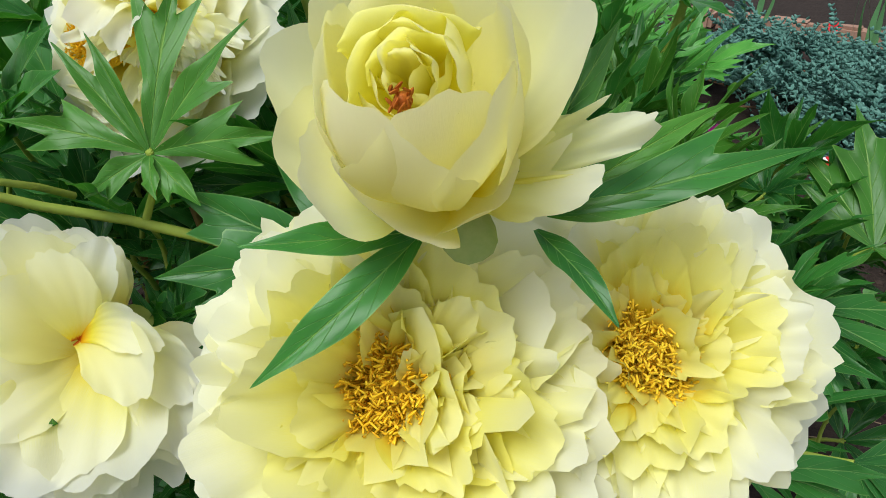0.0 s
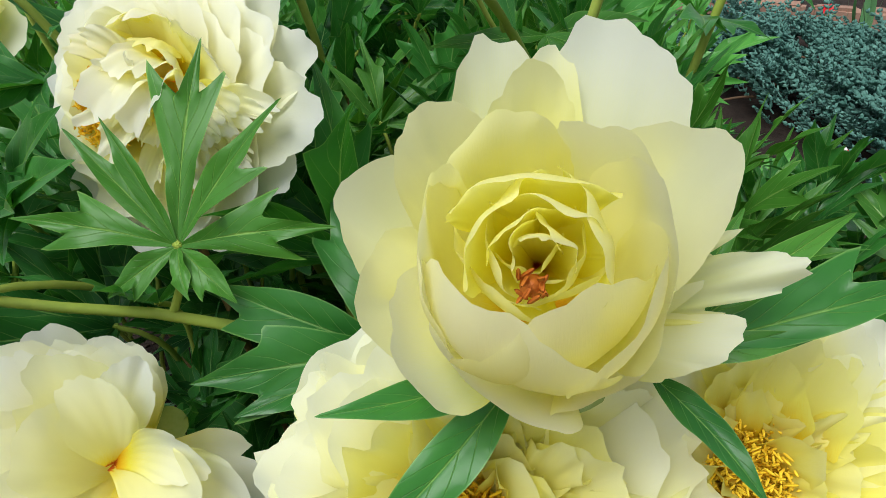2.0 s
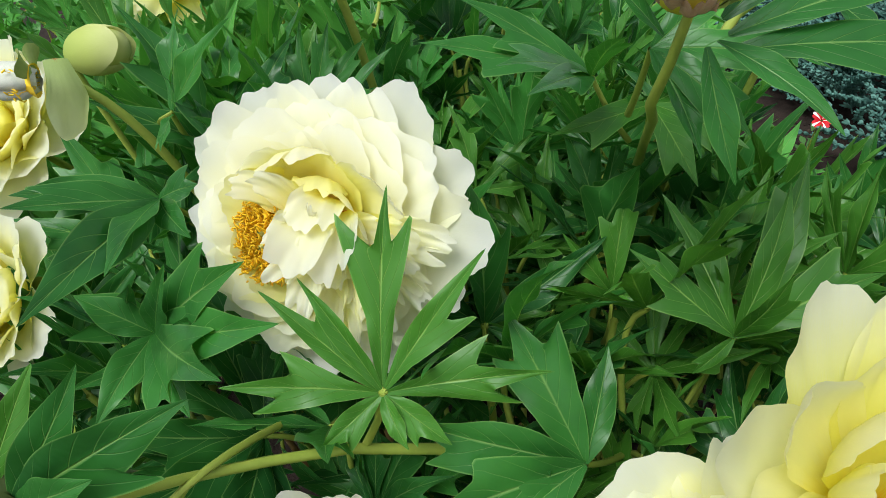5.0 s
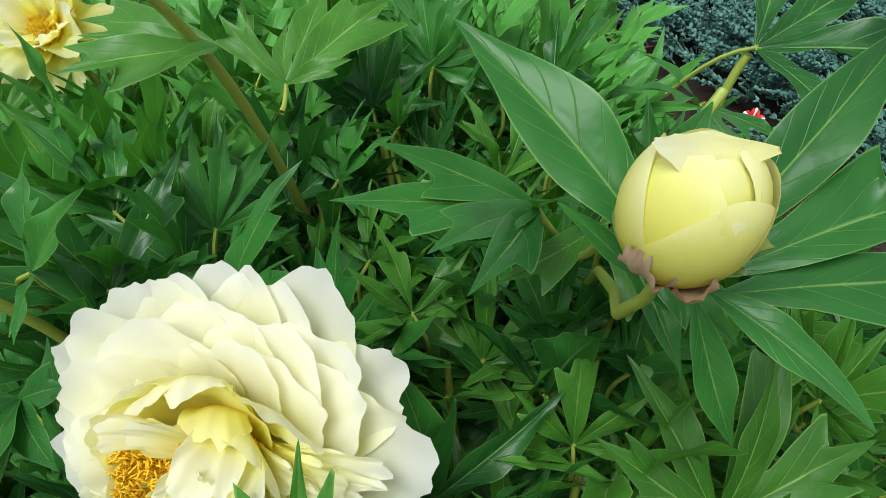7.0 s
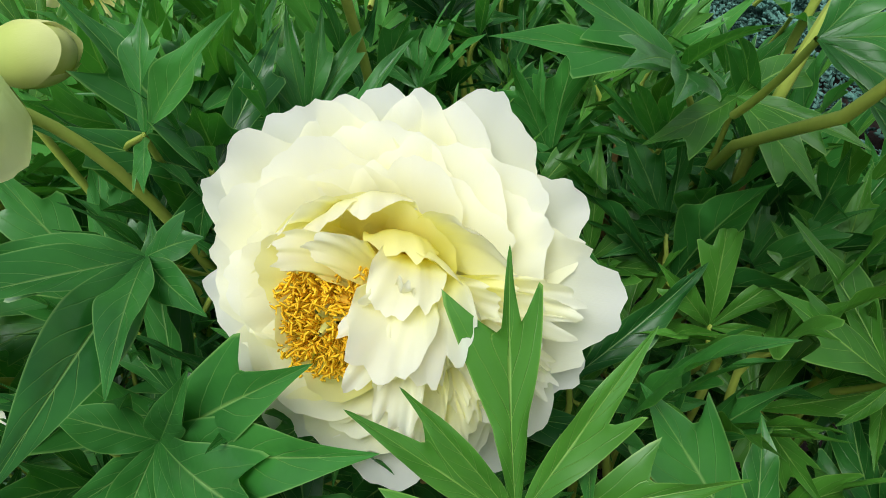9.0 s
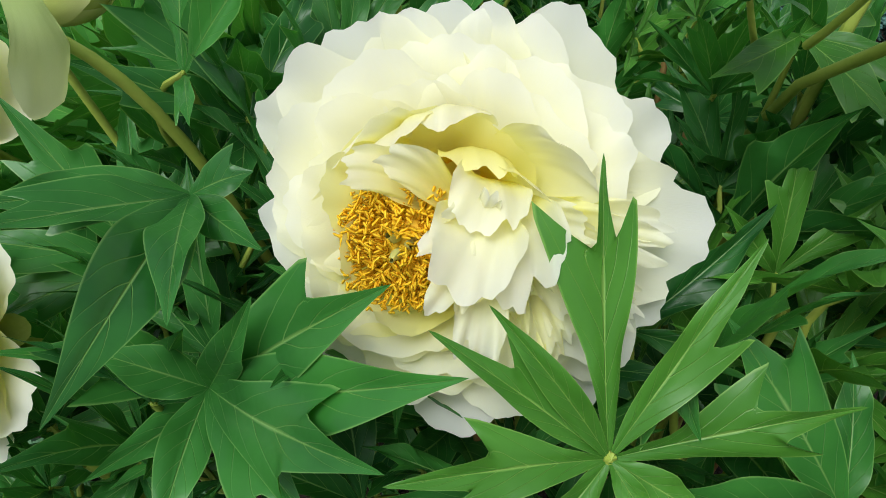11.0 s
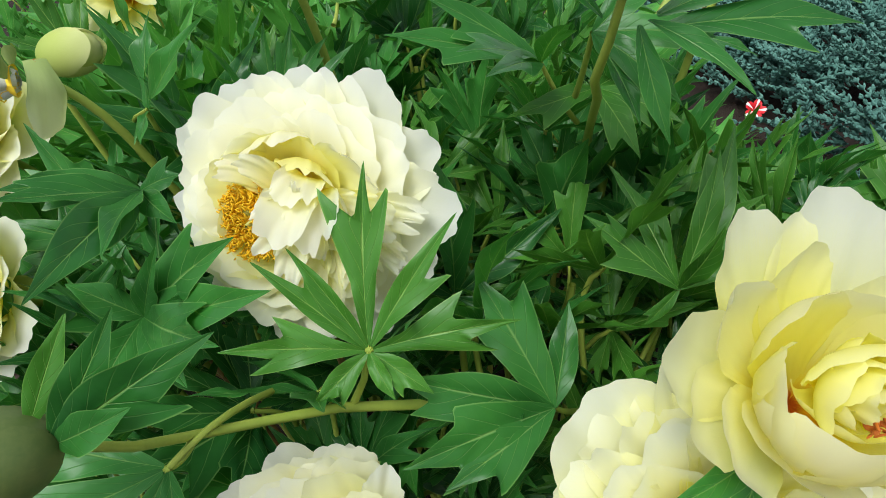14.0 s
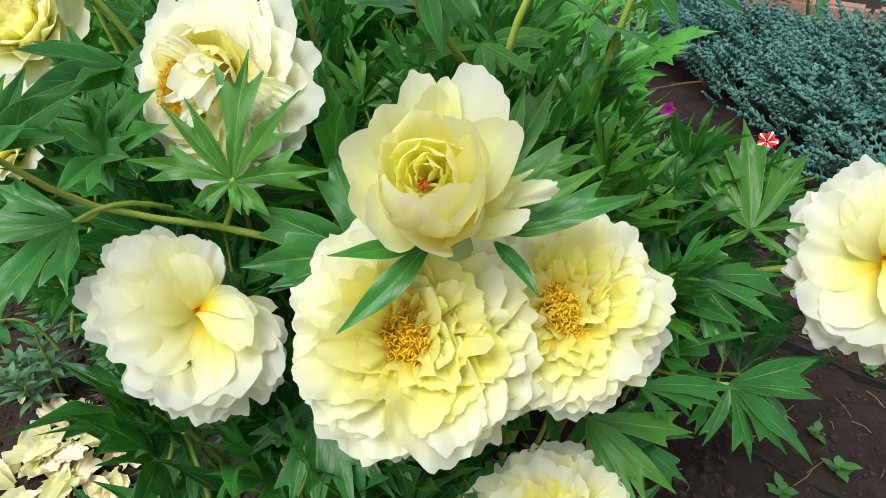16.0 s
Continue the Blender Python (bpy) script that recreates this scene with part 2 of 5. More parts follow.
def tube(sheet, points, radii, sides=7, slot=0):
    """A round stem through points, closed at its ends."""
    pts = [vec(p) for p in points]
    rows, uvs = [], []
    side = Vector((0.31, 0.17, 0.93))
    for i, p in enumerate(pts):
        d = (pts[min(i + 1, len(pts) - 1)] - pts[max(i - 1, 0)]).normalized()
        side = (side - d * side.dot(d)).normalized()
        other = d.cross(side)
        r = radii[i] if isinstance(radii, (list, tuple)) else radii
        for k in range(sides + 1):
            a = 2 * math.pi * k / sides
            rows.append(p + side * (r * math.cos(a)) + other * (r * math.sin(a)))
            uvs.append((k / sides, i / (len(pts) - 1)))
    sheet.grid(rows, uvs, len(pts) - 1, sides, slot)


def curve_points(a, b, c, d, n=12):
    """A cubic Bezier from a to d."""
    out = []
    for i in range(n + 1):
        t = i / n
        s = 1 - t
        out.append(vec(a) * s**3 + vec(b) * 3 * s * s * t + vec(c) * 3 * s * t * t + vec(d) * t**3)
    return out


# ---- leaves ----
def leaflet(rng, length, width, lobes=(), droop=0.5, fold=0.25, wave=0.12, nu=18, nv=3):
    """One pointed blade along +y, facing +z, its lobes grown out of its sides. lobes: (side, where along, size)."""
    s = Sheet()
    pts, uvs = [], []
    y = z = 0.0
    ph, lean = rng.uniform(0, 6.3), rng.uniform(-0.12, 0.12)
    mids = []
    for i in range(nu + 1):
        u = i / nu
        bend = droop * (u**1.5) - 0.12
        mids.append((lean * length * u * u, y, z, bend))
        y += math.cos(bend) * length / nu
        z -= math.sin(bend) * length / nu
    for i in range(nu + 1):
        u = i / nu
        mx, my, mz, bend = mids[i]
        w = width * max(0.0, math.sin(math.pi * min(1.0, 0.03 + u * 0.97) ** 0.90)) ** 1.25 * (1 - 0.22 * u) + 0.0006
        if u > 0.999:
            w = 0.0
        for j in range(-nv, nv + 1):
            side = -1 if j < 0 else 1
            t = abs(j) / nv
            extra = 0.0
            for ls, lu, size in lobes:
                if ls == side:
                    d = 1 + (u - lu) / 0.22 if u < lu else 1 - (u - lu) / 0.12
                    if d > 0:
                        extra = max(extra, size * length * d**1.25)
            full = w + extra
            share = extra / full if full > 0 else 0.0
            a = radians(62 - 20 * u - 26 * share)
            px = mx + side * t * full * math.sin(a)
            py = my + t * full * math.cos(a) * (0.45 + 0.55 * share)
            pz = mz + fold * t * w * (1 - 0.5 * t) + wave * math.sin(u * 10 + ph + side) * t * t * w * 1.6 + wave * 0.4 * math.sin(u * 23 + 2 * ph) * t**3 * w - 0.35 * (0.4 + droop) * t * t * extra
            pz -= math.tan(min(bend, 1.0)) * (py - my) * 0.8
            pts.append(Vector((px, py, pz)))
            uvs.append((0.5 + 0.5 * side * t, u))
    s.grid(pts, uvs, nu, 2 * nv)
    return s


def cut_blade(rng, length, width, lobes=(), droop=0.4, fold=0.2, wave=0.1, nu=14, nv=3):
    """A leaflet with deep pointed lobes. lobes: (side, where along, size)."""
    spread = [(side, 0.15 + where * 0.62, min(0.40, size * 1.2) * rng.uniform(0.9, 1.1)) for side, where, size in lobes]
    return leaflet(rng, length, width, spread, droop, fold, wave, nu + 10, nv)


def random_lobes(rng, much=1.0):
    out = []
    for side in (-1, 1):
        if rng.random() < 0.62 * much:
            out.append((side, rng.uniform(0.40, 0.75), rng.uniform(0.10, 0.24)))
    return out


def fan(rng, fingers, nu=16, nv=3, tilt=0.25, stalk=0.0011):
    """A compound leaf round the origin, towards +y, facing +z. fingers: (degrees to the left, length, width, lobes, droop)."""
    s = Sheet()
    for turn, length, width, lobes, droop in fingers:
        one = cut_blade(rng, length * 0.97, width, lobes, droop, rng.uniform(0.35, 0.75), rng.uniform(0.10, 0.26), nu, nv)
        m = Matrix.Rotation(radians(turn), 4, "Z") @ Matrix.Rotation(tilt + rng.uniform(-0.2, 0.2), 4, "X") @ Matrix.Rotation(rng.uniform(-0.3, 0.3), 4, "Y")
        foot = m @ Vector((0, length * 0.03, 0))
        tube(s, [Vector((0, 0, 0)), foot], [stalk, stalk * 0.7], 5, 1)
        s.moved(one, Matrix.Translation(foot) @ m, 0)
    return s


def palm(rng, size, count=5, spread=115, lobed=1.0, droop=0.5, narrow=0.118, nu=14, nv=3):
    fingers = []
    for k in range(count):
        at = (k / (count - 1) - 0.5) * 2 if count > 1 else 0
        length = size * (1.0 - 0.32 * abs(at)) * rng.uniform(0.85, 1.12)
        fingers.append((at * spread + rng.uniform(-9, 9), length, length * 1.08 * narrow * rng.uniform(0.8, 1.2), random_lobes(rng, lobed), droop * rng.uniform(0.5, 1.5)))
    s = fan(rng, fingers, nu, nv)
    tube(s, curve_points((0, 0, 0), (0, -0.02, 0.001), (0, -0.035, -0.015), (0, -0.05, -0.05), 5), [0.0016, 0.0017, 0.0018, 0.0019, 0.002, 0.0021], 5, 1)
    return s


# ---- petals and blooms ----
def petal(rng, length, width, tilt0, tilt1, cup, ruffle=0.06, notch=0.10, foot=0.0, nu=11, nv=44, roundness=1.0, jag=0.02, power=1.0):
    """A round-ended petal whose foot stands at the bloom's middle; +z is the bloom's axis, +y its way out. Tilts in degrees off the axis."""
    s = Sheet()
    pts, uvs = [], []
    ph = [rng.uniform(0, 6.3) for _ in range(6)]
    notches = [(rng.uniform(-0.55, 0.55), rng.uniform(0.2, 1.0) * notch, rng.uniform(0.06, 0.12)) for _ in range(3)]
    # the midline, rising off the foot and bending out or in
    line = []
    r, z = foot, 0.0
    fine = 40
    for i in range(fine + 13):
        a = radians(tilt0 + (tilt1 - tilt0) * min(1.0, i / fine) ** power)
        line.append((r, z, a))
        r += math.sin(a) * length / fine
        z += math.cos(a) * length / fine
    for i in range(nu + 1):
        u = (i / nu) ** 0.9
        for j in range(nv + 1):
            v = 2 * j / nv - 1
            phi = v * radians(128)
            edge = 1 + jag * math.sin(9 * v + ph[0]) + 0.5 * jag * math.sin(19 * v + ph[1]) + 0.55 * jag * math.sin(34 * v + ph[2]) * math.sin(5 * v + ph[3]) - 1.1 * jag * (1 - abs(math.sin(19 * v + ph[4]))) ** 2
            for c, deep, wide in notches:
                edge -= deep * math.exp(-(((v - c) / wide) ** 2))
            x = width * (math.sin(phi) * edge * u + 0.14 * v * (1 - u))
            along = (0.60 + 0.40 * math.cos(phi) * (1 if phi * phi < 2.4 else roundness)) * edge * u
            k = min(1.25, max(0.0, along)) * fine
            i0 = int(k)
            f = k - i0
            rr = line[i0][0] * (1 - f) + line[i0 + 1][0] * f
            zz = line[i0][1] * (1 - f) + line[i0 + 1][1] * f
            a = line[i0][2] * (1 - f) + line[i0 + 1][2] * f
            q = x / width
            if abs(cup) > 0.01:
                out, inward = width * math.sin(cup * q) / cup, width * (1 - math.cos(cup * q)) / cup
            else:
                out, inward = x, 0.0
            grow = u**2.2
            wav = ruffle * length * grow * (0.55 * math.sin(5.5 * v + ph[2]) + 0.35 * math.sin(12 * v + ph[3]) + 0.2 * math.sin(6 * u + ph[4]))
            wav += 0.006 * length * math.sin(24 * v + ph[5]) * u * (1 - 0.4 * u) + 0.35 * ruffle * length * u**5 * math.sin(21 * v + ph[1])
            wav += 0.05 * length * noise.noise(Vector((1.6 * q + 9 * ph[4], 2.0 * along + 5 * ph[5], ph[0]))) * u
            off = inward + wav
            pts.append(Vector((out, rr - math.cos(a) * off, zz + math.sin(a) * off)))
            uvs.append((0.5 + 0.5 * q, along))
    s.grid(pts, uvs, nu, nv)
    return s


def stamens(rng, reach, tall, count):
    s = Sheet()
    dome, uvs = [], []
    for i in range(6):
        for k in range(17):
            a, q = 6.2832 * k / 16, i / 5
            dome.append(Vector((reach * 0.8 * q * math.cos(a), reach * 0.8 * q * math.sin(a), tall * 0.5 * (1 - q * q) + tall * 0.06 * rng.random())))
            uvs.append((k / 16, q))
    s.grid(dome, uvs, 5, 16)
    for _ in range(count):
        a, q = rng.uniform(0, 6.283), rng.random() ** 0.5
        foot = Vector((math.cos(a), math.sin(a), 0)) * reach * (0.05 + 0.45 * q)
        top = Vector((math.cos(a + rng.uniform(-0.3, 0.3)), math.sin(a), 0)) * reach * (0.03 + 0.97 * q)
        top.z = tall * rng.uniform(0.55, 1.0) * (1.1 - 0.5 * q)
        mid = (foot + top) / 2 + Vector((0, 0, tall * 0.15))
        tube(s, [foot, mid, top], [0.0003, 0.00025, 0.0002], 3)
        way = Vector((rng.uniform(-1, 1), rng.uniform(-1, 1), rng.uniform(0.2, 1))).normalized() * rng.uniform(0.002, 0.0042)
        tube(s, [top - way * 0.5, top - way * 0.3, top + way * 0.4, top + way * 0.6], [0.0002, 0.00048, 0.00048, 0.0002], 4)
    return s


def pistils(rng, reach, tall, count=4):
    s = Sheet()
    for k in range(count):
        a = 6.283 * k / count + rng.uniform(-0.3, 0.3)
        o = Vector((math.cos(a), math.sin(a), 0))
        tube(s, [o * reach * 0.3, o * reach * 0.55 + Vector((0, 0, tall * 0.5)), o * reach * 0.45 + Vector((0, 0, tall * 0.8)), o * reach * 0.7 + Vector((0, 0, tall))],
             [0.0016, 0.0024, 0.0018, 0.0010], 7)
    return s


def axis_frame(at, axis):
    """A bloom's frame: z along its axis, y towards the upper side."""
    z = vec(axis).normalized()
    up = Vector((0, 0, 1))
    y = (up - z * z.dot(up)).normalized() if abs(z.z) < 0.98 else Vector((0, 1, 0))
    x = y.cross(z)
    m = Matrix((x, y, z)).transposed().to_4x4()
    m.translation = vec(at)
    return m


def add_petal(rng, parent, m, azimuth, mat, label="", shift=(0, 0, 0), name="petal", twist=0.0, **shape):
    """azimuth: degrees anticlockwise from the bloom's right-hand side, seen from the front."""
    s = petal(rng, **shape)
    turn = Matrix.Translation(vec(shift)) @ Matrix.Rotation(radians(azimuth - 90), 4, "Z") @ Matrix.Rotation(rng.gauss(0, twist), 4, "Y")
    data = s.mesh(name, [mat])
    return part(name, data, parent, m @ turn, label)


def stem_part(parent, points, r0, r1, mat, name="stem"):
    s = Sheet()
    n = len(points)
    tube(s, points, [r0 + (r1 - r0) * i / (n - 1) for i in range(n)], 9)
    return part(name, s.mesh(name, [mat]), parent)


def sepal_part(rng, parent, m, azimuth, length, width, tilt0, tilt1, mat=None, name="sepal"):
    s = petal(rng, length, width, tilt0, tilt1, 0.9, 0.02, 0.0, 0.002, 7, 10, 1.0, 0.0)
    return part(name, s.mesh(name, [mat or SEPAL]), parent, m @ Matrix.Rotation(radians(azimuth - 90), 4, "Z"))


def double_bloom(seed, at, axis, reach, label, rings, middle, foot, stem_way=None, group="peony blooms", petaloids=7, name="peony_flower", grow=(0, 0.0), flop=None):
    """rings: (count, tilt0, tilt1, length, half width, cup, ruffle, material), outermost first, as shares of the reach."""
    rng = random.Random(seed)
    base = thing(name, foot, label, "flower", group)
    put = Matrix.Translation(-vec(foot))
    m = put @ axis_frame(at, axis)
    for k, (count, t0, t1, length, width, cup, ruf, mat) in enumerate(rings):
        for i in range(count):
            az = 360 * (i + 0.5 * (k % 2)) / count + rng.uniform(-13, 13)
            add_petal(rng, base, m, az, mat, length=reach * length * rng.uniform(0.9, 1.08) * (1 + grow[1] * max(0.0, math.cos(radians(az - grow[0])))), width=reach * width * rng.uniform(0.85, 1.15),
                      tilt0=t0 + rng.uniform(-6, 6), tilt1=t1 + rng.uniform(-10, 10), cup=cup * rng.uniform(0.6, 1.3), ruffle=ruf, notch=rng.choice((0.0, 0.04, 0.10)),
                      foot=0.004, shift=(0, 0, -0.0015 * (len(rings) - k)), twist=0.08, jag=rng.uniform(0.018, 0.042))
    for i in range(petaloids):
        az = rng.uniform(0, 360) if flop is None else rng.gauss(flop, 45)
        add_petal(rng, base, m, az, PETAL_INNER, name="petaloid", twist=0.3, length=reach * rng.uniform(0.42, 0.74), width=reach * rng.uniform(0.11, 0.22), tilt0=rng.uniform(4, 32),
                  tilt1=rng.uniform(15, 65), cup=rng.uniform(-0.5, 0.9), ruffle=0.12, notch=0.3, foot=reach * rng.uniform(0.03, 0.16), nu=8, nv=12, jag=0.08)
    if middle:
        part("stamen_boss", stamens(rng, reach * 0.34 * middle, reach * 0.36, 1300).mesh("stamen_boss", [STAMEN]), base, m, "golden orange stamens")
        part("pistil", pistils(rng, reach * 0.08, reach * 0.20, 3).mesh("pistil", [PISTIL]), base, m, "pale green pistils")
    back = vec(at) - vec(axis).normalized() * 0.006
    for i in range(4):
        sepal_part(rng, base, m @ Matrix.Translation((0, 0, -0.008)), 90 * i + 30, 0.028, 0.011, 70, 120)
    way = vec(stem_way) if stem_way else back - vec(axis).normalized() * 0.10
    stem_part(base, [p - vec(foot) for p in curve_points(back, way, vec(foot) + Vector((0, 0, 0.2)), vec(foot), 14)], 0.0032, 0.0048, STEM)
    return base


def leaf_part(seed, parent, node, tip_way, facing, size, count=5, spread=110, lobed=1.0, droop=0.4, young=False, narrow=0.118, stalk_from=None, label=""):
    """A compound leaf under a thing: node, the way of its middle finger, and the side that it faces."""
    rng = random.Random(seed)
    s = palm(rng, size, count, spread, lobed, droop, narrow, 18, 4)
    data = s.mesh("leaf", [LEAF_YOUNG if young else LEAF, STEM])
    put = Matrix.Translation(-vec(parent.location))
    ob = part("leaf", data, parent, put @ frame_of(node, tip_way, facing), label)
    if stalk_from is not None:
        p = vec(stalk_from) - vec(parent.location)
        q = vec(node) - vec(parent.location)
        stem_part(parent, curve_points(p, p.lerp(q, 0.35) + Vector((0, 0, -0.004)), p.lerp(q, 0.7) + Vector((0, 0, -0.004)), q, 8), 0.0022, 0.0017, STEM, "leaf_stalk")
    return ob


def blade_part(seed, parent, foot, tip, facing, width=0.2, lobes=(), droop=0.3, young=False, label=""):
    """One leaflet from foot to tip."""
    rng = random.Random(seed)
    way = vec(tip) - vec(foot)
    s = cut_blade(rng, way.length * 1.03, way.length * width, lobes, droop, 0.4, 0.08, 20, 4)
    m = frame_of(foot, way, facing) @ Matrix.Rotation(droop * 0.38, 4, "X")
    return part("leaflet", s.mesh("leaflet", [LEAF_YOUNG if young else LEAF]), parent, Matrix.Translation(-vec(parent.location)) @ m, label)


def leaf_to(seed, parent, node, facing, tips, width=0.17, lobed=0.6, droop=0.3, young=False, stalk_from=None, label=""):
    """A compound leaf whose leaflets run from its node to the tips given."""
    rng = random.Random(seed)
    s = Sheet()
    for tip in tips:
        way = vec(tip[:3]) - vec(node)
        wide = tip[3] if len(tip) > 3 else width
        lobes = [(side, rng.uniform(0.5, 0.8), rng.uniform(0.10, 0.26)) for side in (-1, 1) if rng.random() < lobed + 0.15]
        blade = cut_blade(rng, way.length * 1.02, way.length * wide * 0.98 * rng.uniform(0.85, 1.15), lobes, droop, rng.uniform(0.3, 0.55), rng.uniform(0.06, 0.14), 20, 4)
        turned = vec(facing) + Vector((rng.uniform(-0.25, 0.25), rng.uniform(-0.15, 0.15), rng.uniform(-0.2, 0.2)))
        s.moved(blade, frame_of(node, way, turned) @ Matrix.Rotation(droop * 0.36, 4, "X"), 0)
    put = Matrix.Translation(-vec(parent.location))
    ob = part("leaf", s.mesh("leaf", [LEAF_YOUNG if young else LEAF]), parent, put, label)
    if stalk_from is not None:
        p, q = vec(stalk_from) - vec(parent.location), vec(node) - vec(parent.location)
        stem_part(parent, curve_points(p, p.lerp(q, 0.35) + Vector((0, 0, -0.004)), p.lerp(q, 0.7) + Vector((0, 0, -0.004)), q, 8), 0.0022, 0.0015, STEM, "leaf_stalk")
    return ob


def leaf_fan(seed, parent, node, tip_way, facing, fingers, young=False, label=""):
    """fingers: (degrees to the left, length, half width as a share, lobes, droop)."""
    rng = random.Random(seed)
    s = fan(rng, [(a, ln, ln * w, lobes, d) for a, ln, w, lobes, d in fingers], 20, 4, 0.1)
    put = Matrix.Translation(-vec(parent.location))
    return part("leaf", s.mesh("leaf", [LEAF_YOUNG if young else LEAF, STEM]), parent, put @ frame_of(node, tip_way, facing), label)


def bent_petal(rng, foot, bulge, tip, toward, half, cup=0.7, ruffle=0.03, notch=0.06, jag=0.015, nu=14, nv=40, roundness=1.0, narrow_foot=0.2):
    """A round-ended petal along a bent midline; its sides curl to the point that it faces."""
    foot, bulge, tip, toward = vec(foot), vec(bulge), vec(tip), vec(toward)
    s = Sheet()
    pts, uvs = [], []
    ph = [rng.uniform(0, 6.3) for _ in range(6)]
    notches = [(rng.uniform(-0.5, 0.5), rng.uniform(0.2, 1.0) * notch, rng.uniform(0.05, 0.11)) for _ in range(3)]
    length = ((bulge - foot).length + (tip - bulge).length + (tip - foot).length) / 2
    mid = foot * 0.25 + bulge * 0.5 + tip * 0.25
    side = (tip - foot).cross(toward - mid).normalized()
    for i in range(nu + 1):
        u = (i / nu) ** 0.9
        for j in range(nv + 1):
            v = 2 * j / nv - 1
            phi = v * radians(128)
            edge = 1 + jag * math.sin(9 * v + ph[0]) + 0.5 * jag * math.sin(19 * v + ph[1]) + 0.6 * jag * math.sin(34 * v + ph[2]) * math.sin(5 * v + ph[3]) - 1.1 * jag * (1 - abs(math.sin(19 * v + ph[4]))) ** 2
            for c, deep, wide in notches:
                edge -= deep * math.exp(-(((v - c) / wide) ** 2))
            q = math.sin(phi) * edge * u + narrow_foot * v * (1 - u)
            along = (0.60 + 0.40 * math.cos(phi) * (1 if phi * phi < 2.4 else roundness)) * edge * u
            k = min(1.12, max(0.0, along))
            at = foot * (1 - k) ** 2 + bulge * 2 * k * (1 - k) + tip * k * k
            way = ((bulge - foot) * (1 - k) + (tip - bulge) * k).normalized()
            face = side.cross(way)
            out, inward = half * math.sin(cup * q) / cup, half * (1 - math.cos(cup * q)) / cup
            wav = ruffle * length * u**2.2 * (0.55 * math.sin(5.5 * v + ph[2]) + 0.35 * math.sin(12 * v + ph[3]) + 0.2 * math.sin(6 * u + ph[4]))
            wav += 0.004 * length * math.sin(24 * v + ph[5]) * u * (1 - 0.4 * u) + 0.3 * ruffle * length * u**5 * math.sin(21 * v + ph[1])
            wav += 0.05 * length * noise.noise(Vector((1.6 * q + 9 * ph[4], 2.0 * along + 5 * ph[5], ph[0]))) * u
            pts.append(at + side * out + face * (inward + wav))
            uvs.append((0.5 + 0.5 * max(-1.0, min(1.0, q)), along))
    s.grid(pts, uvs, nu, nv)
    return s


def shaped_bloom(seed, m, label, foot, bends, petals, calyx, boss=None, name="peony_flower"):
    """A bloom of single petals. m: its frame, x right, y up, z out of its face; petals in centimetres of that frame:
    (foot, bulge, tip, toward, half width, cup, ruffle, notch, material, name). boss: (place, way, reach, height, count)."""
    rng = random.Random(seed)
    foot = vec(foot)
    base = thing(name, foot, label, "flower", "peony blooms")
    put = Matrix.Translation(-foot) @ m
    cm = 0.01
    for f, b, t, to, half, cup, ruf, notch, mat, kind in petals:
        data = bent_petal(rng, vec(f) * cm, vec(b) * cm, vec(t) * cm, vec(to) * cm, half * cm, cup, ruf, notch, 0.012 + 0.25 * ruf)
        part(kind, data.mesh(kind, [mat]), base, put)
    if boss:
        at, way, reach, tall, count = boss
        turn = axis_frame(vec(at) * cm, way)
        part("stamen_boss", stamens(rng, reach * cm, tall * cm, count).mesh("stamen_boss", [STAMEN]), base, put @ turn, "golden orange stamens")
        part("pistil", pistils(rng, reach * cm * 0.3, tall * cm * 0.9, 3).mesh("pistil", [PISTIL]), base, put @ turn, "pale green pistils")
    neck = m @ (vec(calyx) * cm)
    out = (m.to_3x3() @ vec(0, 0, 1)).normalized()
    for i in range(4):
        sepal_part(rng, base, Matrix.Translation(-foot) @ axis_frame(neck, out) @ Matrix.Translation((0, 0, -0.002)), 90 * i + 30, 0.026, 0.010, 75, 105)
    stem_part(base, [p - foot for p in curve_points(neck, bends[0], bends[1], foot, 14)], 0.0032, 0.005, STEM)
    return base


def face_frame(at, toward):
    """A frame at a place with z to a point and y upwards."""
    return axis_frame(at, vec(toward) - vec(at))


# ---- the ground ----
def soil_height(x, y):
    p = Vector((x, y, 0))
    return 0.022 * noise.noise(p * 6) + 0.012 * noise.noise(p * 19) + 0.007 * noise.noise(p * 48) - 0.01


def spaced(lo, hi, step, far):
    inner = [lo + step * i for i in range(int((hi - lo) / step) + 1)]
    grow = [0.05, 0.15, 0.4, 1.0, 3.0, 10.0, 40.0, 150.0, far]
    return [inner[0] - g for g in reversed(grow)] + inner + [inner[-1] + g for g in grow]


def build_ground():
    xs, ys = spaced(-1.1, 1.6, 0.016, 600), spaced(-0.3, 2.9, 0.016, 600)
    s = Sheet()
    pts, uvs = [], []
    for y in ys:
        for x in xs:
            near = max(0.0, 1 - max(0, abs(x - 0.25) - 1.4) / 2 - max(0, abs(y - 1.3) - 1.7) / 2)
            pts.append(Vector((x, y, soil_height(x, y) * near)))
            uvs.append((x, y))
    s.grid(pts, uvs, len(ys) - 1, len(xs) - 1)
    return tagged(new("ground", s.mesh("ground", [SOIL])), "dark, freshly dug, crumbly garden soil of a flower bed", "soil", kind="structure")


build_ground()

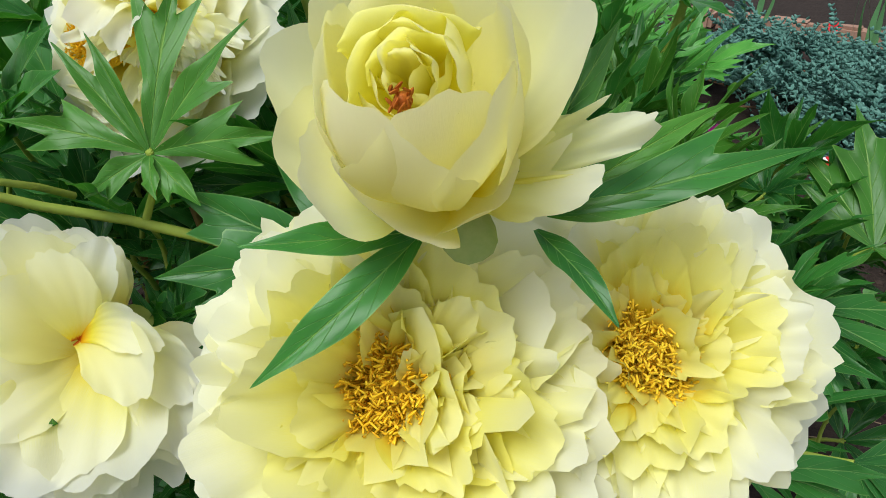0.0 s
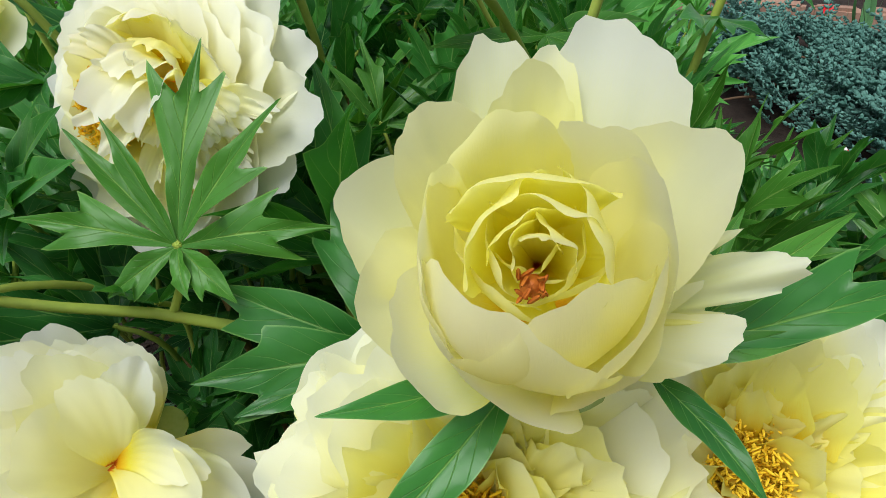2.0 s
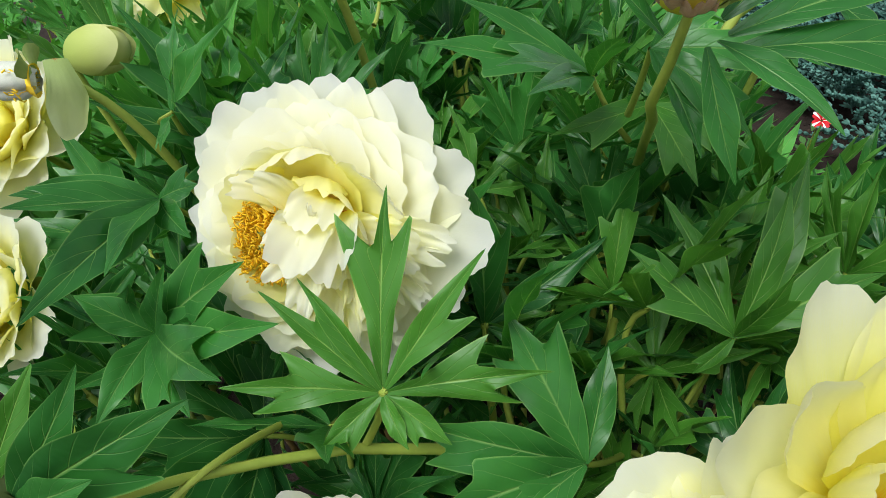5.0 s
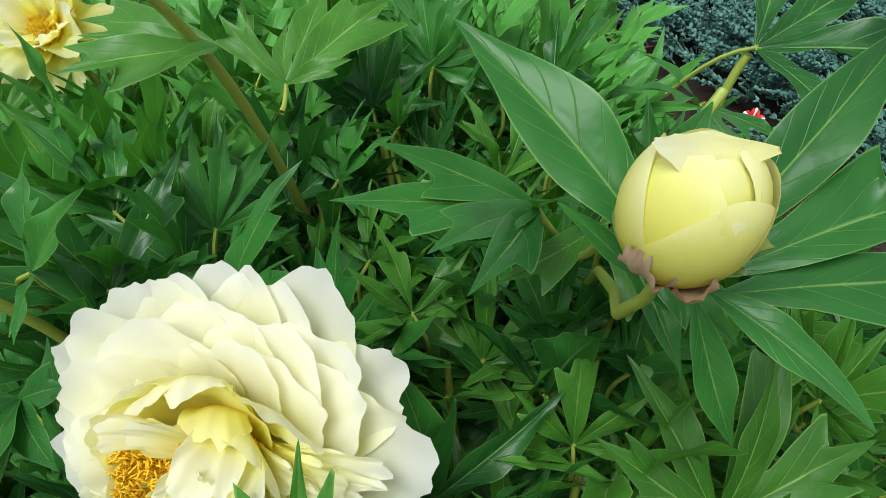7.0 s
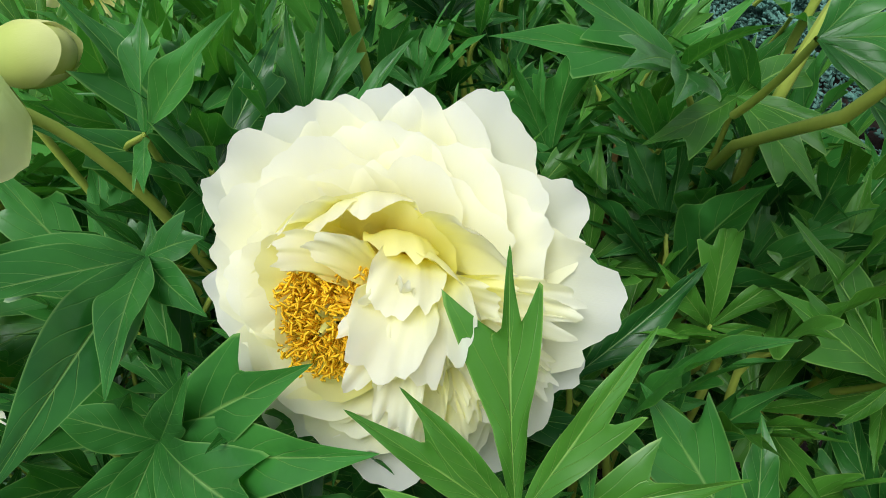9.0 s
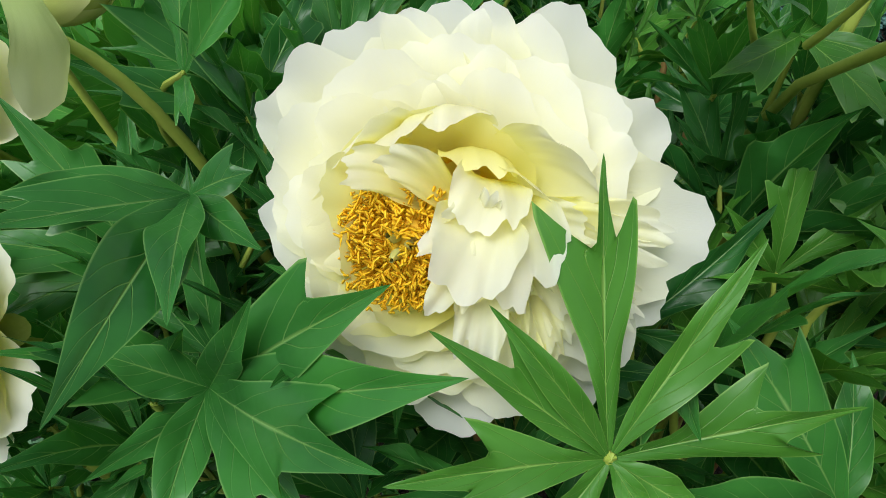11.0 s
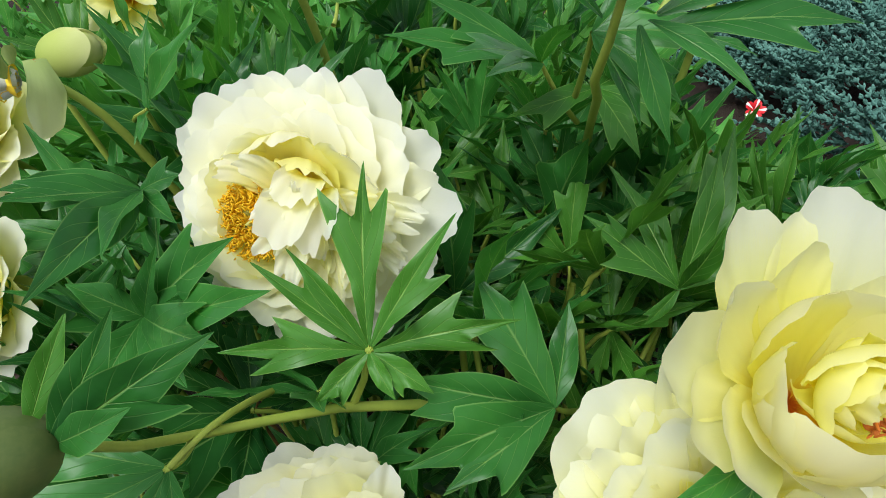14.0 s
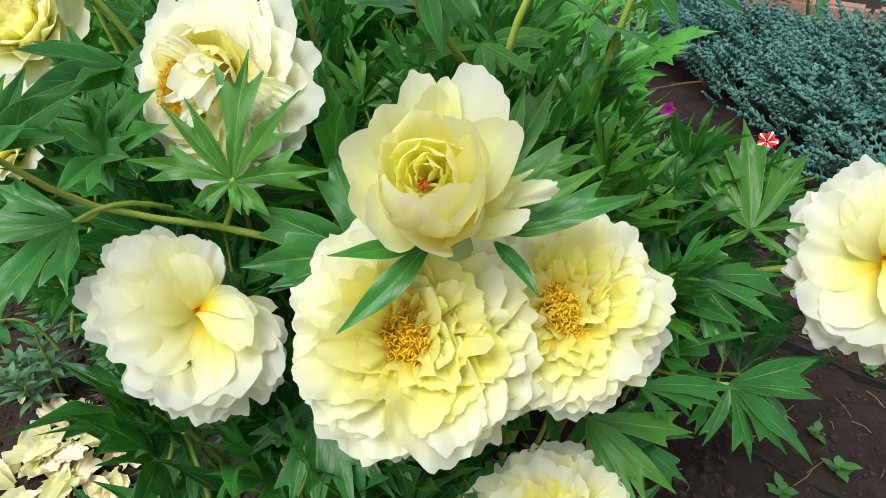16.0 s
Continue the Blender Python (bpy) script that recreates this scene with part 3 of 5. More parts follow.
# ---- blooms of the peony bush ----
OUT, INN, CUP, BOWL, IVORY = PETAL_OUTER, PETAL_INNER, PETAL_CUP, PETAL_BOWL, PETAL_WHITE
FULL = [(9, 66, 116, 0.96, 0.42, 0.6, 0.05, OUT), (10, 62, 108, 0.98, 0.42, 0.7, 0.06, OUT), (10, 57, 94, 1.0, 0.40, 0.8, 0.07, OUT), (10, 53, 80, 0.98, 0.38, 0.9, 0.07, OUT),
        (9, 50, 66, 0.92, 0.34, 0.9, 0.08, OUT), (9, 46, 54, 0.80, 0.28, 0.9, 0.09, INN), (7, 38, 44, 0.62, 0.20, 0.8, 0.11, INN)]
CLOSED = [(6, 54, 92, 1.0, 0.50, 0.7, 0.04, OUT), (7, 46, 66, 1.02, 0.50, 0.9, 0.05, OUT), (6, 38, 40, 0.98, 0.46, 1.0, 0.05, OUT), (6, 30, 16, 0.86, 0.38, 1.1, 0.06, INN), (5, 20, 4, 0.70, 0.28, 1.1, 0.08, INN)]

WILTED = [(5, 60, 130, 1.0, 0.36, 0.7, 0.10, INN), (5, 46, 80, 0.95, 0.34, 0.9, 0.10, INN), (5, 36, 40, 0.8, 0.30, 1.0, 0.10, OUT)]
bloom_b = double_bloom(11, (-0.029, 0.188, 0.501), (0.02, -0.74, 0.68), 0.077, "fully open creamy yellow double peony bloom with golden stamens", FULL, 1.0, (0.02, 0.42, 0.0), petaloids=20, flop=5)
bloom_c = double_bloom(12, (0.059, 0.200, 0.507), (-0.05, -0.72, 0.66), 0.063, "open pale yellow double peony bloom with a dense orange stamen boss", FULL, 1.15, (0.06, 0.44, 0.0), petaloids=8)
bloom_g = double_bloom(16, (0.068, 0.160, 0.318), (0.0, -0.7, 0.7), 0.070, "low cream peony bloom hanging under the others", FULL, 0.8, (0.03, 0.40, 0.0))
bloom_h = double_bloom(17, (-0.43, 0.60, 0.555), (-0.2, -0.6, 0.75), 0.070, "cream peony bloom at the bush's far side", CLOSED, 0.4, (-0.22, 0.66, 0.0))
bloom_i = double_bloom(18, (-0.405, 0.47, 0.495), (-0.4, -0.6, 0.6), 0.060, "pale yellow peony bloom half hidden in foliage", CLOSED, 0.5, (-0.2, 0.55, 0.0))
bloom_j = double_bloom(19, (-0.36, 0.93, 0.585), (-0.1, -0.6, 0.7), 0.070, "fading yellow peony bloom with orange throat behind the bush", WILTED, 0.8, (-0.25, 0.9, 0.0))


def heart_tongues(bloom, at, axis, seed, rows):
    """Frilled petaloids round a heart, in centimetres of the bloom's frame: tip, half width."""
    rng = random.Random(seed)
    put = Matrix.Translation(-vec(bloom.location)) @ axis_frame(at, axis)
    for x, y, z, half in rows:
        data = bent_petal(rng, vec(0.009, -0.001, 0.004), vec(0.004 + 0.004 * x, 0.004 * y, 0.024), vec(x, y, z) * 0.01, vec(0.01, 0, 0.08), half * 0.01, 0.8, 0.09, 0.28, 0.05, 10, 24)
        part("petaloid", data.mesh("petaloid", [INN]), bloom, put)


heart_tongues(bloom_b, (-0.029, 0.188, 0.501), (0.02, -0.74, 0.68), 9, [(1.2, 3.2, 2.4, 0.8), (2.2, 2.4, 2.2, 0.8), (0.3, 1.3, 2.8, 0.7), (2.8, 0.9, 2.2, 0.8), (2.7, -1.0, 2.2, 0.8), (1.7, -2.6, 2.2, 0.8), (0.7, -2.0, 2.7, 0.6), (1.6, 0.2, 2.9, 0.6)])


def folded_bloom(seed, at, toward, size, label, foot, bends):
    """A bloom open to one side, with tall petals that fold over its heart from the other."""
    rng = random.Random(seed)
    F, heart = (1.4, 0.5, -4.2), Vector((1.5, 0.6, -0.6))
    petals = []
    ring = [(-3.4, 6.9), (-5.4, 4.7), (-6.1, 2.4), (-5.2, -0.6), (-4.6, -3.2), (-2.8, -5.4), (-0.4, -7.2), (2.6, -7.0), (4.7, -5.6), (6.0, -2.8), (-1.0, 7.2), (1.6, 6.4)]
    for share, high, wide in ((1.0, -1.4, 2.3), (0.94, -0.6, 2.3), (0.86, 0.2, 2.3)):
        for x, y in ring:
            if x > 2 and share < 0.97:
                continue
            tip = heart.lerp(Vector((x, y, 0)), share * rng.uniform(0.94, 1.04))
            tip.z = high + rng.uniform(-0.3, 0.3)
            mid = heart.lerp(tip, 0.55) + Vector((0, 0, -0.9))
            petals.append((F, mid, tip, (1.0, 0.6, 7.0), wide * rng.uniform(0.85, 1.1), 0.45, 0.035, 0.12, IVORY, "petal"))
    # broad inner petals of the open side
    for mid, tip, half, mat in (((-1.0, 3.0, -0.2), (-2.2, 6.2, 0.9), 2.2, IVORY), ((-1.6, 1.6, 0.0), (-4.8, 3.2, 0.8), 2.4, IVORY), ((-1.2, -0.6, 0.2), (-4.4, -0.4, 1.0), 2.5, IVORY),
                                ((0.0, -2.2, 0.3), (-2.2, -4.6, 1.2), 2.8, IVORY), ((1.0, -2.6, 0.3), (1.0, -5.6, 1.2), 2.9, IVORY), ((0.6, 3.2, 0.0), (-0.3, 5.6, 1.4), 2.0, BOWL), ((-0.4, 1.8, 0.6), (-1.4, 3.4, 1.7), 1.9, BOWL)):
        petals.append(((1.5, 0.6, -2.0), mid, tip, (1.2, 0.6, 8.0), half, 0.5, 0.03, 0.08, mat, "petal"))
    # the tall petals that stand over the heart
    for mid, tip, half, mat in (((3.0, 0.2, 1.9), (3.2, -2.6, 2.3), 1.6, BOWL), ((2.6, 1.6, 2.0), (4.3, -0.6, 2.2), 1.1, IVORY), ((2.2, 3.0, 1.2), (3.0, 4.6, 1.8), 1.2, IVORY), ((4.4, -0.6, 0.8), (5.0, -3.2, 1.2), 1.5, IVORY),
                                ((4.6, -2.6, 0.2), (4.4, -5.4, 0.8), 1.6, IVORY), ((1.6, 2.0, 1.6), (0.9, 4.6, 2.0), 1.4, BOWL)):
        petals.append(((1.0, 0.9, -0.6), mid, tip, (0.8, 0.2, 9.0), half, 0.7, 0.025, 0.06, mat, "petal"))
    m = face_frame(at, toward) @ Matrix.Scale(size, 4)
    return shaped_bloom(seed, m, label, foot, bends, petals, F)


bloom_d = folded_bloom(13, (-0.176, 0.215, 0.486), (-0.03, -0.06, 0.76), 0.97, "half-open cream peony bloom, its inner petals still folded together", (-0.06, 0.44, 0.0), ((-0.19, 0.29, 0.42), (-0.08, 0.40, 0.25)))
bloom_f = folded_bloom(15, (0.372, 0.352, 0.425), (-0.03, -0.06, 0.76), 1.25, "pale yellow double peony bloom leaning out over bare soil", (0.10, 0.50, 0.0), ((0.30, 0.46, 0.36), (0.15, 0.50, 0.25)))


def domed_bloom():
    """The big white bloom: layers of upper petals roof its heart, narrow ones pour down one side of it."""
    rng = random.Random(41)
    F, heart = (0.2, -0.6, -5.2), Vector((-1.9, -0.9, 0.0))
    ring = [(7.4, 3.4), (5.6, 5.4), (4.0, 7.0), (2.2, 7.7), (0.0, 7.9), (-2.2, 7.8), (-4.2, 7.2), (-6.0, 6.2), (-6.9, 4.6), (-7.5, 2.2), (-7.3, 0.0), (-6.7, -2.6), (-5.2, -5.2), (-3.0, -7.0), (-0.6, -7.9),
            (2.2, -7.3), (4.2, -6.8), (5.8, -5.6), (6.7, -3.8)]
    petals = []
    for k, (share, high, half) in enumerate(((1.0, -2.0, 2.6), (0.93, -1.4, 2.6), (0.82, -0.8, 2.6), (0.68, -0.3, 2.4), (0.52, 0.3, 2.1))):
        for n, (x, y) in enumerate(ring):
            upper = y > 1.5
            lower_left = x < 0.5 and not upper
            if (n + k) % 2 or k > 2 and not upper or k > 2 and x > 6:
                continue
            reach = share * (0.82 if k == 2 and lower_left else 1.0)
            tip = heart.lerp(Vector((x, y, 0)), reach * rng.uniform(0.95, 1.03))
            tip.z = high + rng.uniform(-0.25, 0.25) + (0.3 if upper else 0.0)
            out = Vector((x, y, 0)).normalized()
            mid = Vector(F).lerp(tip, 0.5) + out * 0.5 + Vector((0, 0, 1.1 if upper else 0.5))
            petals.append((F if k < 2 else (-0.6, -0.6, -3.4), mid, tip, (heart.x * 0.6, heart.y, 4.5), half * rng.uniform(0.9, 1.15), 0.4, 0.016, 0.07, INN if k == 4 else OUT if k > 0 and lower_left else IVORY, "petal"))
    # hoods over the heart
    for x, y, z, half in ((2.9, -0.5, 1.8, 1.5), (0.8, 1.2, 1.9, 1.4), (-2.4, 2.4, 1.2, 1.6), (4.2, 0.9, 1.1, 1.8), (-4.2, 2.0, 0.6, 1.6), (-0.8, 2.8, 1.4, 1.7)):
        petals.append(((-0.3, 1.2, -2.6), (x * 0.7, y + 2.3, 1.0), (x, y, z), (x * 0.5, -2.0, 5.0), half, 0.6, 0.03, 0.10, INN if half < 1.45 else OUT, "petal"))
    # the yellow bowl under the stamens
    for x, y, z, half, mat in ((-7.2, 1.0, -1.3, 2.6, IVORY), (-5.6, 0.2, -0.5, 2.4, OUT), (-5.4, -2.4, -0.5, 2.5, OUT), (-3.8, -4.2, -0.4, 2.5, OUT), (-4.4, -0.9, 0.3, 2.0, INN), (-3.2, -3.2, 0.3, 2.0, INN)):
        petals.append(((-1.0, -0.8, -3.2), (x * 0.62, y * 0.6 - 0.3, -2.4), (x, y, z), (-1.9, -0.9, 5.0), half, 0.6, 0.02, 0.06, mat, "petal"))
    petals.append(((-1.0, -0.6, -2.6), (-3.4, 0.6, -1.2), (-6.2, 0.9, -0.6), (-1.9, -0.9, 5.0), 2.2, 0.5, 0.03, 0.08, IVORY, "petal"))
    # one broad petal spread to the side
    petals.append((F, (4.4, 0.0, -2.2), (8.4, -0.8, -1.0), 2.9, 0.4, 0.02, 0.10))
    petals[-1] = petals[-1][:3] + ((3.0, 0.0, 6.0),) + petals[-1][3:] + (IVORY, "petal")
    # narrow petals that pour down
    for i in range(22):
        a = radians(-88 + 92 * ((i * 0.618) % 1.0))
        r = rng.uniform(2.6, 6.2)
        root = Vector((0.8, 0.2, -2.0))
        tip = Vector((0.9 + r * math.cos(a), -0.4 + r * math.sin(a), 2.2 - 0.42 * r + rng.uniform(-0.3, 0.3)))
        mid = root.lerp(tip, 0.5) + Vector((0.2, 0.2, 1.5))
        petals.append((root, mid, tip, (tip.x * 0.7 - 1.0, tip.y * 0.7, 6.0), rng.uniform(0.75, 1.15), 0.8, 0.05, 0.12, rng.choice((IVORY, OUT, INN, OUT)), "petal"))
    petals.append(((0.4, 0.8, -0.6), (0.6, 0.4, 3.2), (-0.5, -2.4, 2.9), (0.2, -0.8, 7.0), 1.5, 0.6, 0.05, 0.15, IVORY, "petaloid"))
    petals.append(((1.0, 0.8, -0.8), (1.7, 0.4, 2.9), (1.5, -2.6, 2.4), (1.2, -0.8, 7.0), 1.5, 0.6, 0.05, 0.15, IVORY, "petaloid"))
    petals.append(((0.6, 1.4, -0.8), (1.0, 1.6, 2.4), (0.2, -0.6, 2.9), (0.6, -0.4, 7.0), 1.3, 0.6, 0.05, 0.15, IVORY, "petaloid"))
    # tongues over the heart
    for mid, tip, half in (((0.4, 0.6, 2.6), (-1.5, -0.5, 2.9), 0.85), ((0.2, -1.2, 2.6), (-1.2, -2.8, 2.6), 0.95), ((0.4, 0.2, 2.0), (0.8, 0.9, 3.0), 0.5), ((0.6, -2.0, 2.4), (-0.1, -4.4, 2.0), 0.95), ((-1.2, 2.2, 1.4), (-2.6, 2.1, 2.1), 0.8), ((-2.4, 2.4, 1.0), (-4.0, 1.9, 1.4), 0.9)):
        petals.append(((0.0, -0.3, -0.6), mid, tip, (0.6, -0.5, 6.0), half, 0.8, 0.07, 0.22, OUT, "petaloid"))
    at = (-0.178, 0.365, 0.593)
    return shaped_bloom(14, face_frame(at, (-0.2218, 0.1987, 0.722)), "large open cream-white double peony bloom with a yellow heart", (-0.08, 0.50, 0.0), ((-0.13, 0.42, 0.52), (-0.08, 0.50, 0.2)), petals, F,
                        ((-2.0, -0.6, -0.9), (-0.15, -0.1, 1), 2.3, 2.0, 900))


bloom_e = domed_bloom()


def cup_bloom():
    """The half-open, rose-shaped bloom: splayed outer petals, a deep bowl and a spiral heart."""
    rng = random.Random(5)
    F = (0.3, -1.6, -3.6)
    H = (0.1, 0.0, 0.6)
    rows = [
        # splayed outside: bulge, tip, half width, cup, ruffle, notch
        ((-1.0, 2.7, -3.9), (-1.0, 5.7, -2.6), 1.9, 0.5, 0.03, 0.10, OUT), ((1.5, 2.7, -3.9), (1.8, 6.0, -2.7), 2.2, 0.5, 0.02, 0.06, OUT),
        ((3.6, -0.6, -4.0), (6.2, 0.6, -2.4), 1.1, 0.5, 0.10, 0.25, OUT), ((3.0, -1.9, -3.6), (4.8, -1.0, -2.0), 1.4, 0.5, 0.06, 0.2, OUT), ((1.6, -3.0, -2.4), (2.3, -2.2, -0.5), 1.9, 0.6, 0.02, 0.06, OUT),
        ((-3.2, 0.2, -3.4), (-4.5, 1.8, -1.3), 1.9, 0.6, 0.015, 0.02, BOWL), ((-3.2, -1.6, -3.0), (-4.1, -0.5, -1.0), 1.9, 0.6, 0.015, 0.03, BOWL),
        ((-2.3, -2.6, -2.4), (-3.2, -1.6, -0.4), 2.0, 0.6, 0.015, 0.03, OUT), ((-0.6, -3.3, -2.0), (-1.5, -2.3, 0.1), 2.4, 0.6, 0.012, 0.02, OUT)]
    inner = [
        # the bowl's walls
        ((2.7, 0.8, -3.6), (3.9, 3.2, -1.0), 2.0, 0.8, 0.012, 0.02, BOWL), ((-0.6, 2.4, -3.4), (-0.3, 4.6, -1.0), 1.3, 0.8, 0.012, 0.03, CUP), ((-2.7, 2.0, -3.0), (-2.6, 3.4, -0.5), 1.6, 0.8, 0.012, 0.02, BOWL),
        ((-1.5, 2.6, -2.4), (-0.9, 3.2, 0.4), 1.9, 1.0, 0.012, 0.02, CUP), ((2.4, 2.1, -2.2), (1.4, 3.2, 0.2), 1.8, 0.9, 0.012, 0.02, BOWL), ((3.3, -0.6, -1.2), (2.4, 1.9, 1.2), 2.4, 0.8, 0.012, 0.02, BOWL),
        ((-2.7, 0.0, -1.8), (-2.1, 1.9, 0.9), 1.1, 0.9, 0.012, 0.03, CUP), ((-3.0, -1.2, -0.6), (-2.2, 1.1, 1.1), 2.0, 0.9, 0.012, 0.02, BOWL), ((3.0, -1.9, -0.2), (2.3, 0.4, 1.6), 2.3, 1.0, 0.012, 0.02, BOWL),
        ((1.5, -3.3, 0.6), (1.0, -0.25, 2.0), 2.9, 1.1, 0.014, 0.02, BOWL), ((-1.5, -3.4, 0.7), (-0.9, -0.35, 2.1), 3.0, 1.1, 0.014, 0.02, BOWL)]
    petals = [(F, b, t, (H[0], H[1], 3.0), half, cup, ruf, notch, mat, "petal") for b, t, half, cup, ruf, notch, mat in rows]
    petals += [(F, b, t, H, half, cup, ruf, notch, mat, "petal") for b, t, half, cup, ruf, notch, mat in inner]
    # the heart: petals that wind inwards, crumpled
    for k in range(14):
        a = radians(100 + 137.5 * k)
        r = 2.0 * (1 - k / 15.5)
        c, sn = math.cos(a), math.sin(a)
        high = 1.35 + 0.6 * (k / 14) + (0.35 if sn > 0 else -0.3)
        petals.append(((0.1, 0.0, -0.7), (0.1 + 1.15 * r * c, 0.55 + 1.05 * r * sn, 0.3), (0.1 + 0.66 * r * c, 0.55 + 0.62 * r * sn, high), (0.1, 0.55, high - 0.6), 0.85 * r + 0.3, 0.85, 0.035, 0.06, CUP, "petal"))
    base = shaped_bloom(5, face_frame((-0.021, 0.171, 0.614), (-0.05, 0.02, 0.70)), "half-open lemon yellow peony bloom, rose-shaped with a tight spiral heart", (0.01, 0.43, 0.0),
                        ((-0.01, 0.26, 0.52), (0.01, 0.40, 0.3)), petals, F)
    tuft = axis_frame((-0.0228, 0.1600, 0.6180), (-0.1, -0.8, 0.6))
    part("stamen_boss", stamens(rng, 0.0030, 0.005, 12).mesh("stamen_boss", [plain("red_stamen", (0.30, 0.05, 0.01), (0.55, 0.17, 0.02), 300, 0.6)]), base, Matrix.Translation(-vec(base.location)) @ tuft, "rust-red stamens")
    blade_part(1, base, (-0.020, 0.190, 0.566), (-0.072, 0.174, 0.562), (0.1, -0.6, 0.8), 0.13, (), 0.3)
    blade_part(2, base, (-0.020, 0.190, 0.566), (-0.063, 0.156, 0.526), (-0.2, -0.8, 0.5), 0.14, (), 0.3)
    blade_part(3, base, (0.014, 0.184, 0.570), (0.033, 0.153, 0.555), (0.2, -0.5, 0.7), 0.16, (), 0.5)
    blade_part(4, base, (0.018, 0.190, 0.572), (0.095, 0.198, 0.585), (0.0, -0.7, 0.7), 0.10, ((-1, 0.55, 0.22),), 0.3)
    blade_part(5, base, (0.018, 0.190, 0.572), (0.043, 0.221, 0.597), (0.0, -0.7, 0.7), 0.11, (), 0.3, True)
    blade_part(6, base, (0.018, 0.190, 0.572), (0.072, 0.222, 0.596), (0.0, -0.7, 0.7), 0.10, (), 0.3, True)
    blade_part(7, base, (0.018, 0.190, 0.572), (0.059, 0.187, 0.574), (0.0, -0.7, 0.7), 0.12, (), 0.3, True)
    return base


bloom_a = cup_bloom()

# ---- buds ----
def bud_petal(rng, radius, tall, swell, top, lift, wide=72, point=0.16):
    """A shell that hugs the bud from its foot up to some degrees off its tip."""
    s = Sheet()
    pts, uvs = [], []
    ph = rng.uniform(0, 6.3)
    n, w = 12, 12
    for i in range(n + 1):
        u = i / n
        for j in range(w + 1):
            v = 2 * j / w - 1
            reach = radians(180 - (180 - top) * u * (1 - point * v * v))
            half = radians(wide) * (0.35 + 0.65 * math.sin(min(1, u / 0.6) * math.pi / 2)) * (1 - 0.35 * max(0, u - 0.7) / 0.3)
            b = half * v
            r = radius * swell * (1 + lift * u**4 + 0.02 * math.sin(4 * v + ph) * u)
            q = r * math.sin(reach) ** 0.9
            pts.append(Vector((q * math.cos(b), q * math.sin(b), r * tall * math.cos(reach))))
            uvs.append((0.5 + 0.5 * v, u))
    s.grid(pts, uvs, n, w)
    return s


def bud(seed, at, axis, radius, foot, label, stem_way, open_petals=0, mat=None, sepal_mat=None, brown=0, tall=1.15, path=None):
    """A closed or just opening bud: overlapping petals round a ball, sepals under it."""
    rng = random.Random(seed)
    foot = vec(foot)
    base = thing("peony_bud", foot, label, "flower bud", "peony buds")
    m = Matrix.Translation(-foot) @ axis_frame(at, axis)
    skin = mat or PETAL_BUD
    s = Sheet()
    pts, uvs = [], []
    for i in range(13):
        a = math.pi * i / 12
        for k in range(17):
            b = 2 * math.pi * k / 16
            r = radius * math.sin(a) ** 0.9 * 0.97
            pts.append(Vector((r * math.cos(b), r * math.sin(b), -radius * tall * math.cos(a))))
            uvs.append((k / 16, i / 12))
    s.grid(pts, uvs, 12, 16)
    part("bud_core", s.mesh("bud_core", [skin]), base, m)
    for i in range(open_petals):
        az = 137.5 * i + rng.uniform(-15, 15)
        part("petal", bud_petal(rng, radius, tall, 1.02 + 0.035 * (open_petals - i) / open_petals * 1.6, rng.uniform(14, 34) + 4 * (open_petals - i), 0.10 if i < 2 else 0.03).mesh("petal", [skin]), base, m @ Matrix.Rotation(radians(az), 4, "Z"))
    for i in range(5):
        sm = SEPAL_BROWN if i < brown else (sepal_mat or SEPAL)
        sepal_part(rng, base, m @ Matrix.Translation((0, 0, -radius * tall * 1.03)), 72 * i + 20, radius * rng.uniform(1.1, 1.7), radius * 0.55, 84, -5, sm)
    back = vec(at) - vec(axis).normalized() * radius * tall
    way = [vec(q) for q in path] if path else curve_points(back, vec(stem_way), vec(stem_way).lerp(foot, 0.5), foot, 16)
    stem_part(base, [q - foot for q in way], 0.0019, 0.0038, STEM)
    return base


opening = bud(31, (-0.031, 0.318, 0.7135), (0.0, -0.30, 0.95), 0.0158, (0.08, 0.55, 0.0), "opening pale yellow peony bud with browned outer sepals", (0.04, 0.40, 0.60), 7, brown=0, tall=1.24,
              path=[(-0.027, 0.324, 0.693), (-0.027, 0.334, 0.668), (-0.024, 0.352, 0.643), (-0.006, 0.385, 0.618), (0.020, 0.447, 0.570), (0.039, 0.505, 0.490), (0.060, 0.540, 0.300), (0.080, 0.550, 0.0)])
bud_frame = Matrix.Translation(-vec(opening.location)) @ axis_frame((-0.031, 0.318, 0.7135), (0.0, -0.30, 0.95))
for az, top, lift, swell in ((205, 10, 0.08, 1.095), (338, 10, 0.0, 1.115), (270, 36, 0.02, 1.135)):
    part("petal", bud_petal(random.Random(az), 0.0154, 1.24, swell, top, lift).mesh("petal", [PETAL_BUD]), opening, bud_frame @ Matrix.Rotation(radians(az), 4, "Z"))
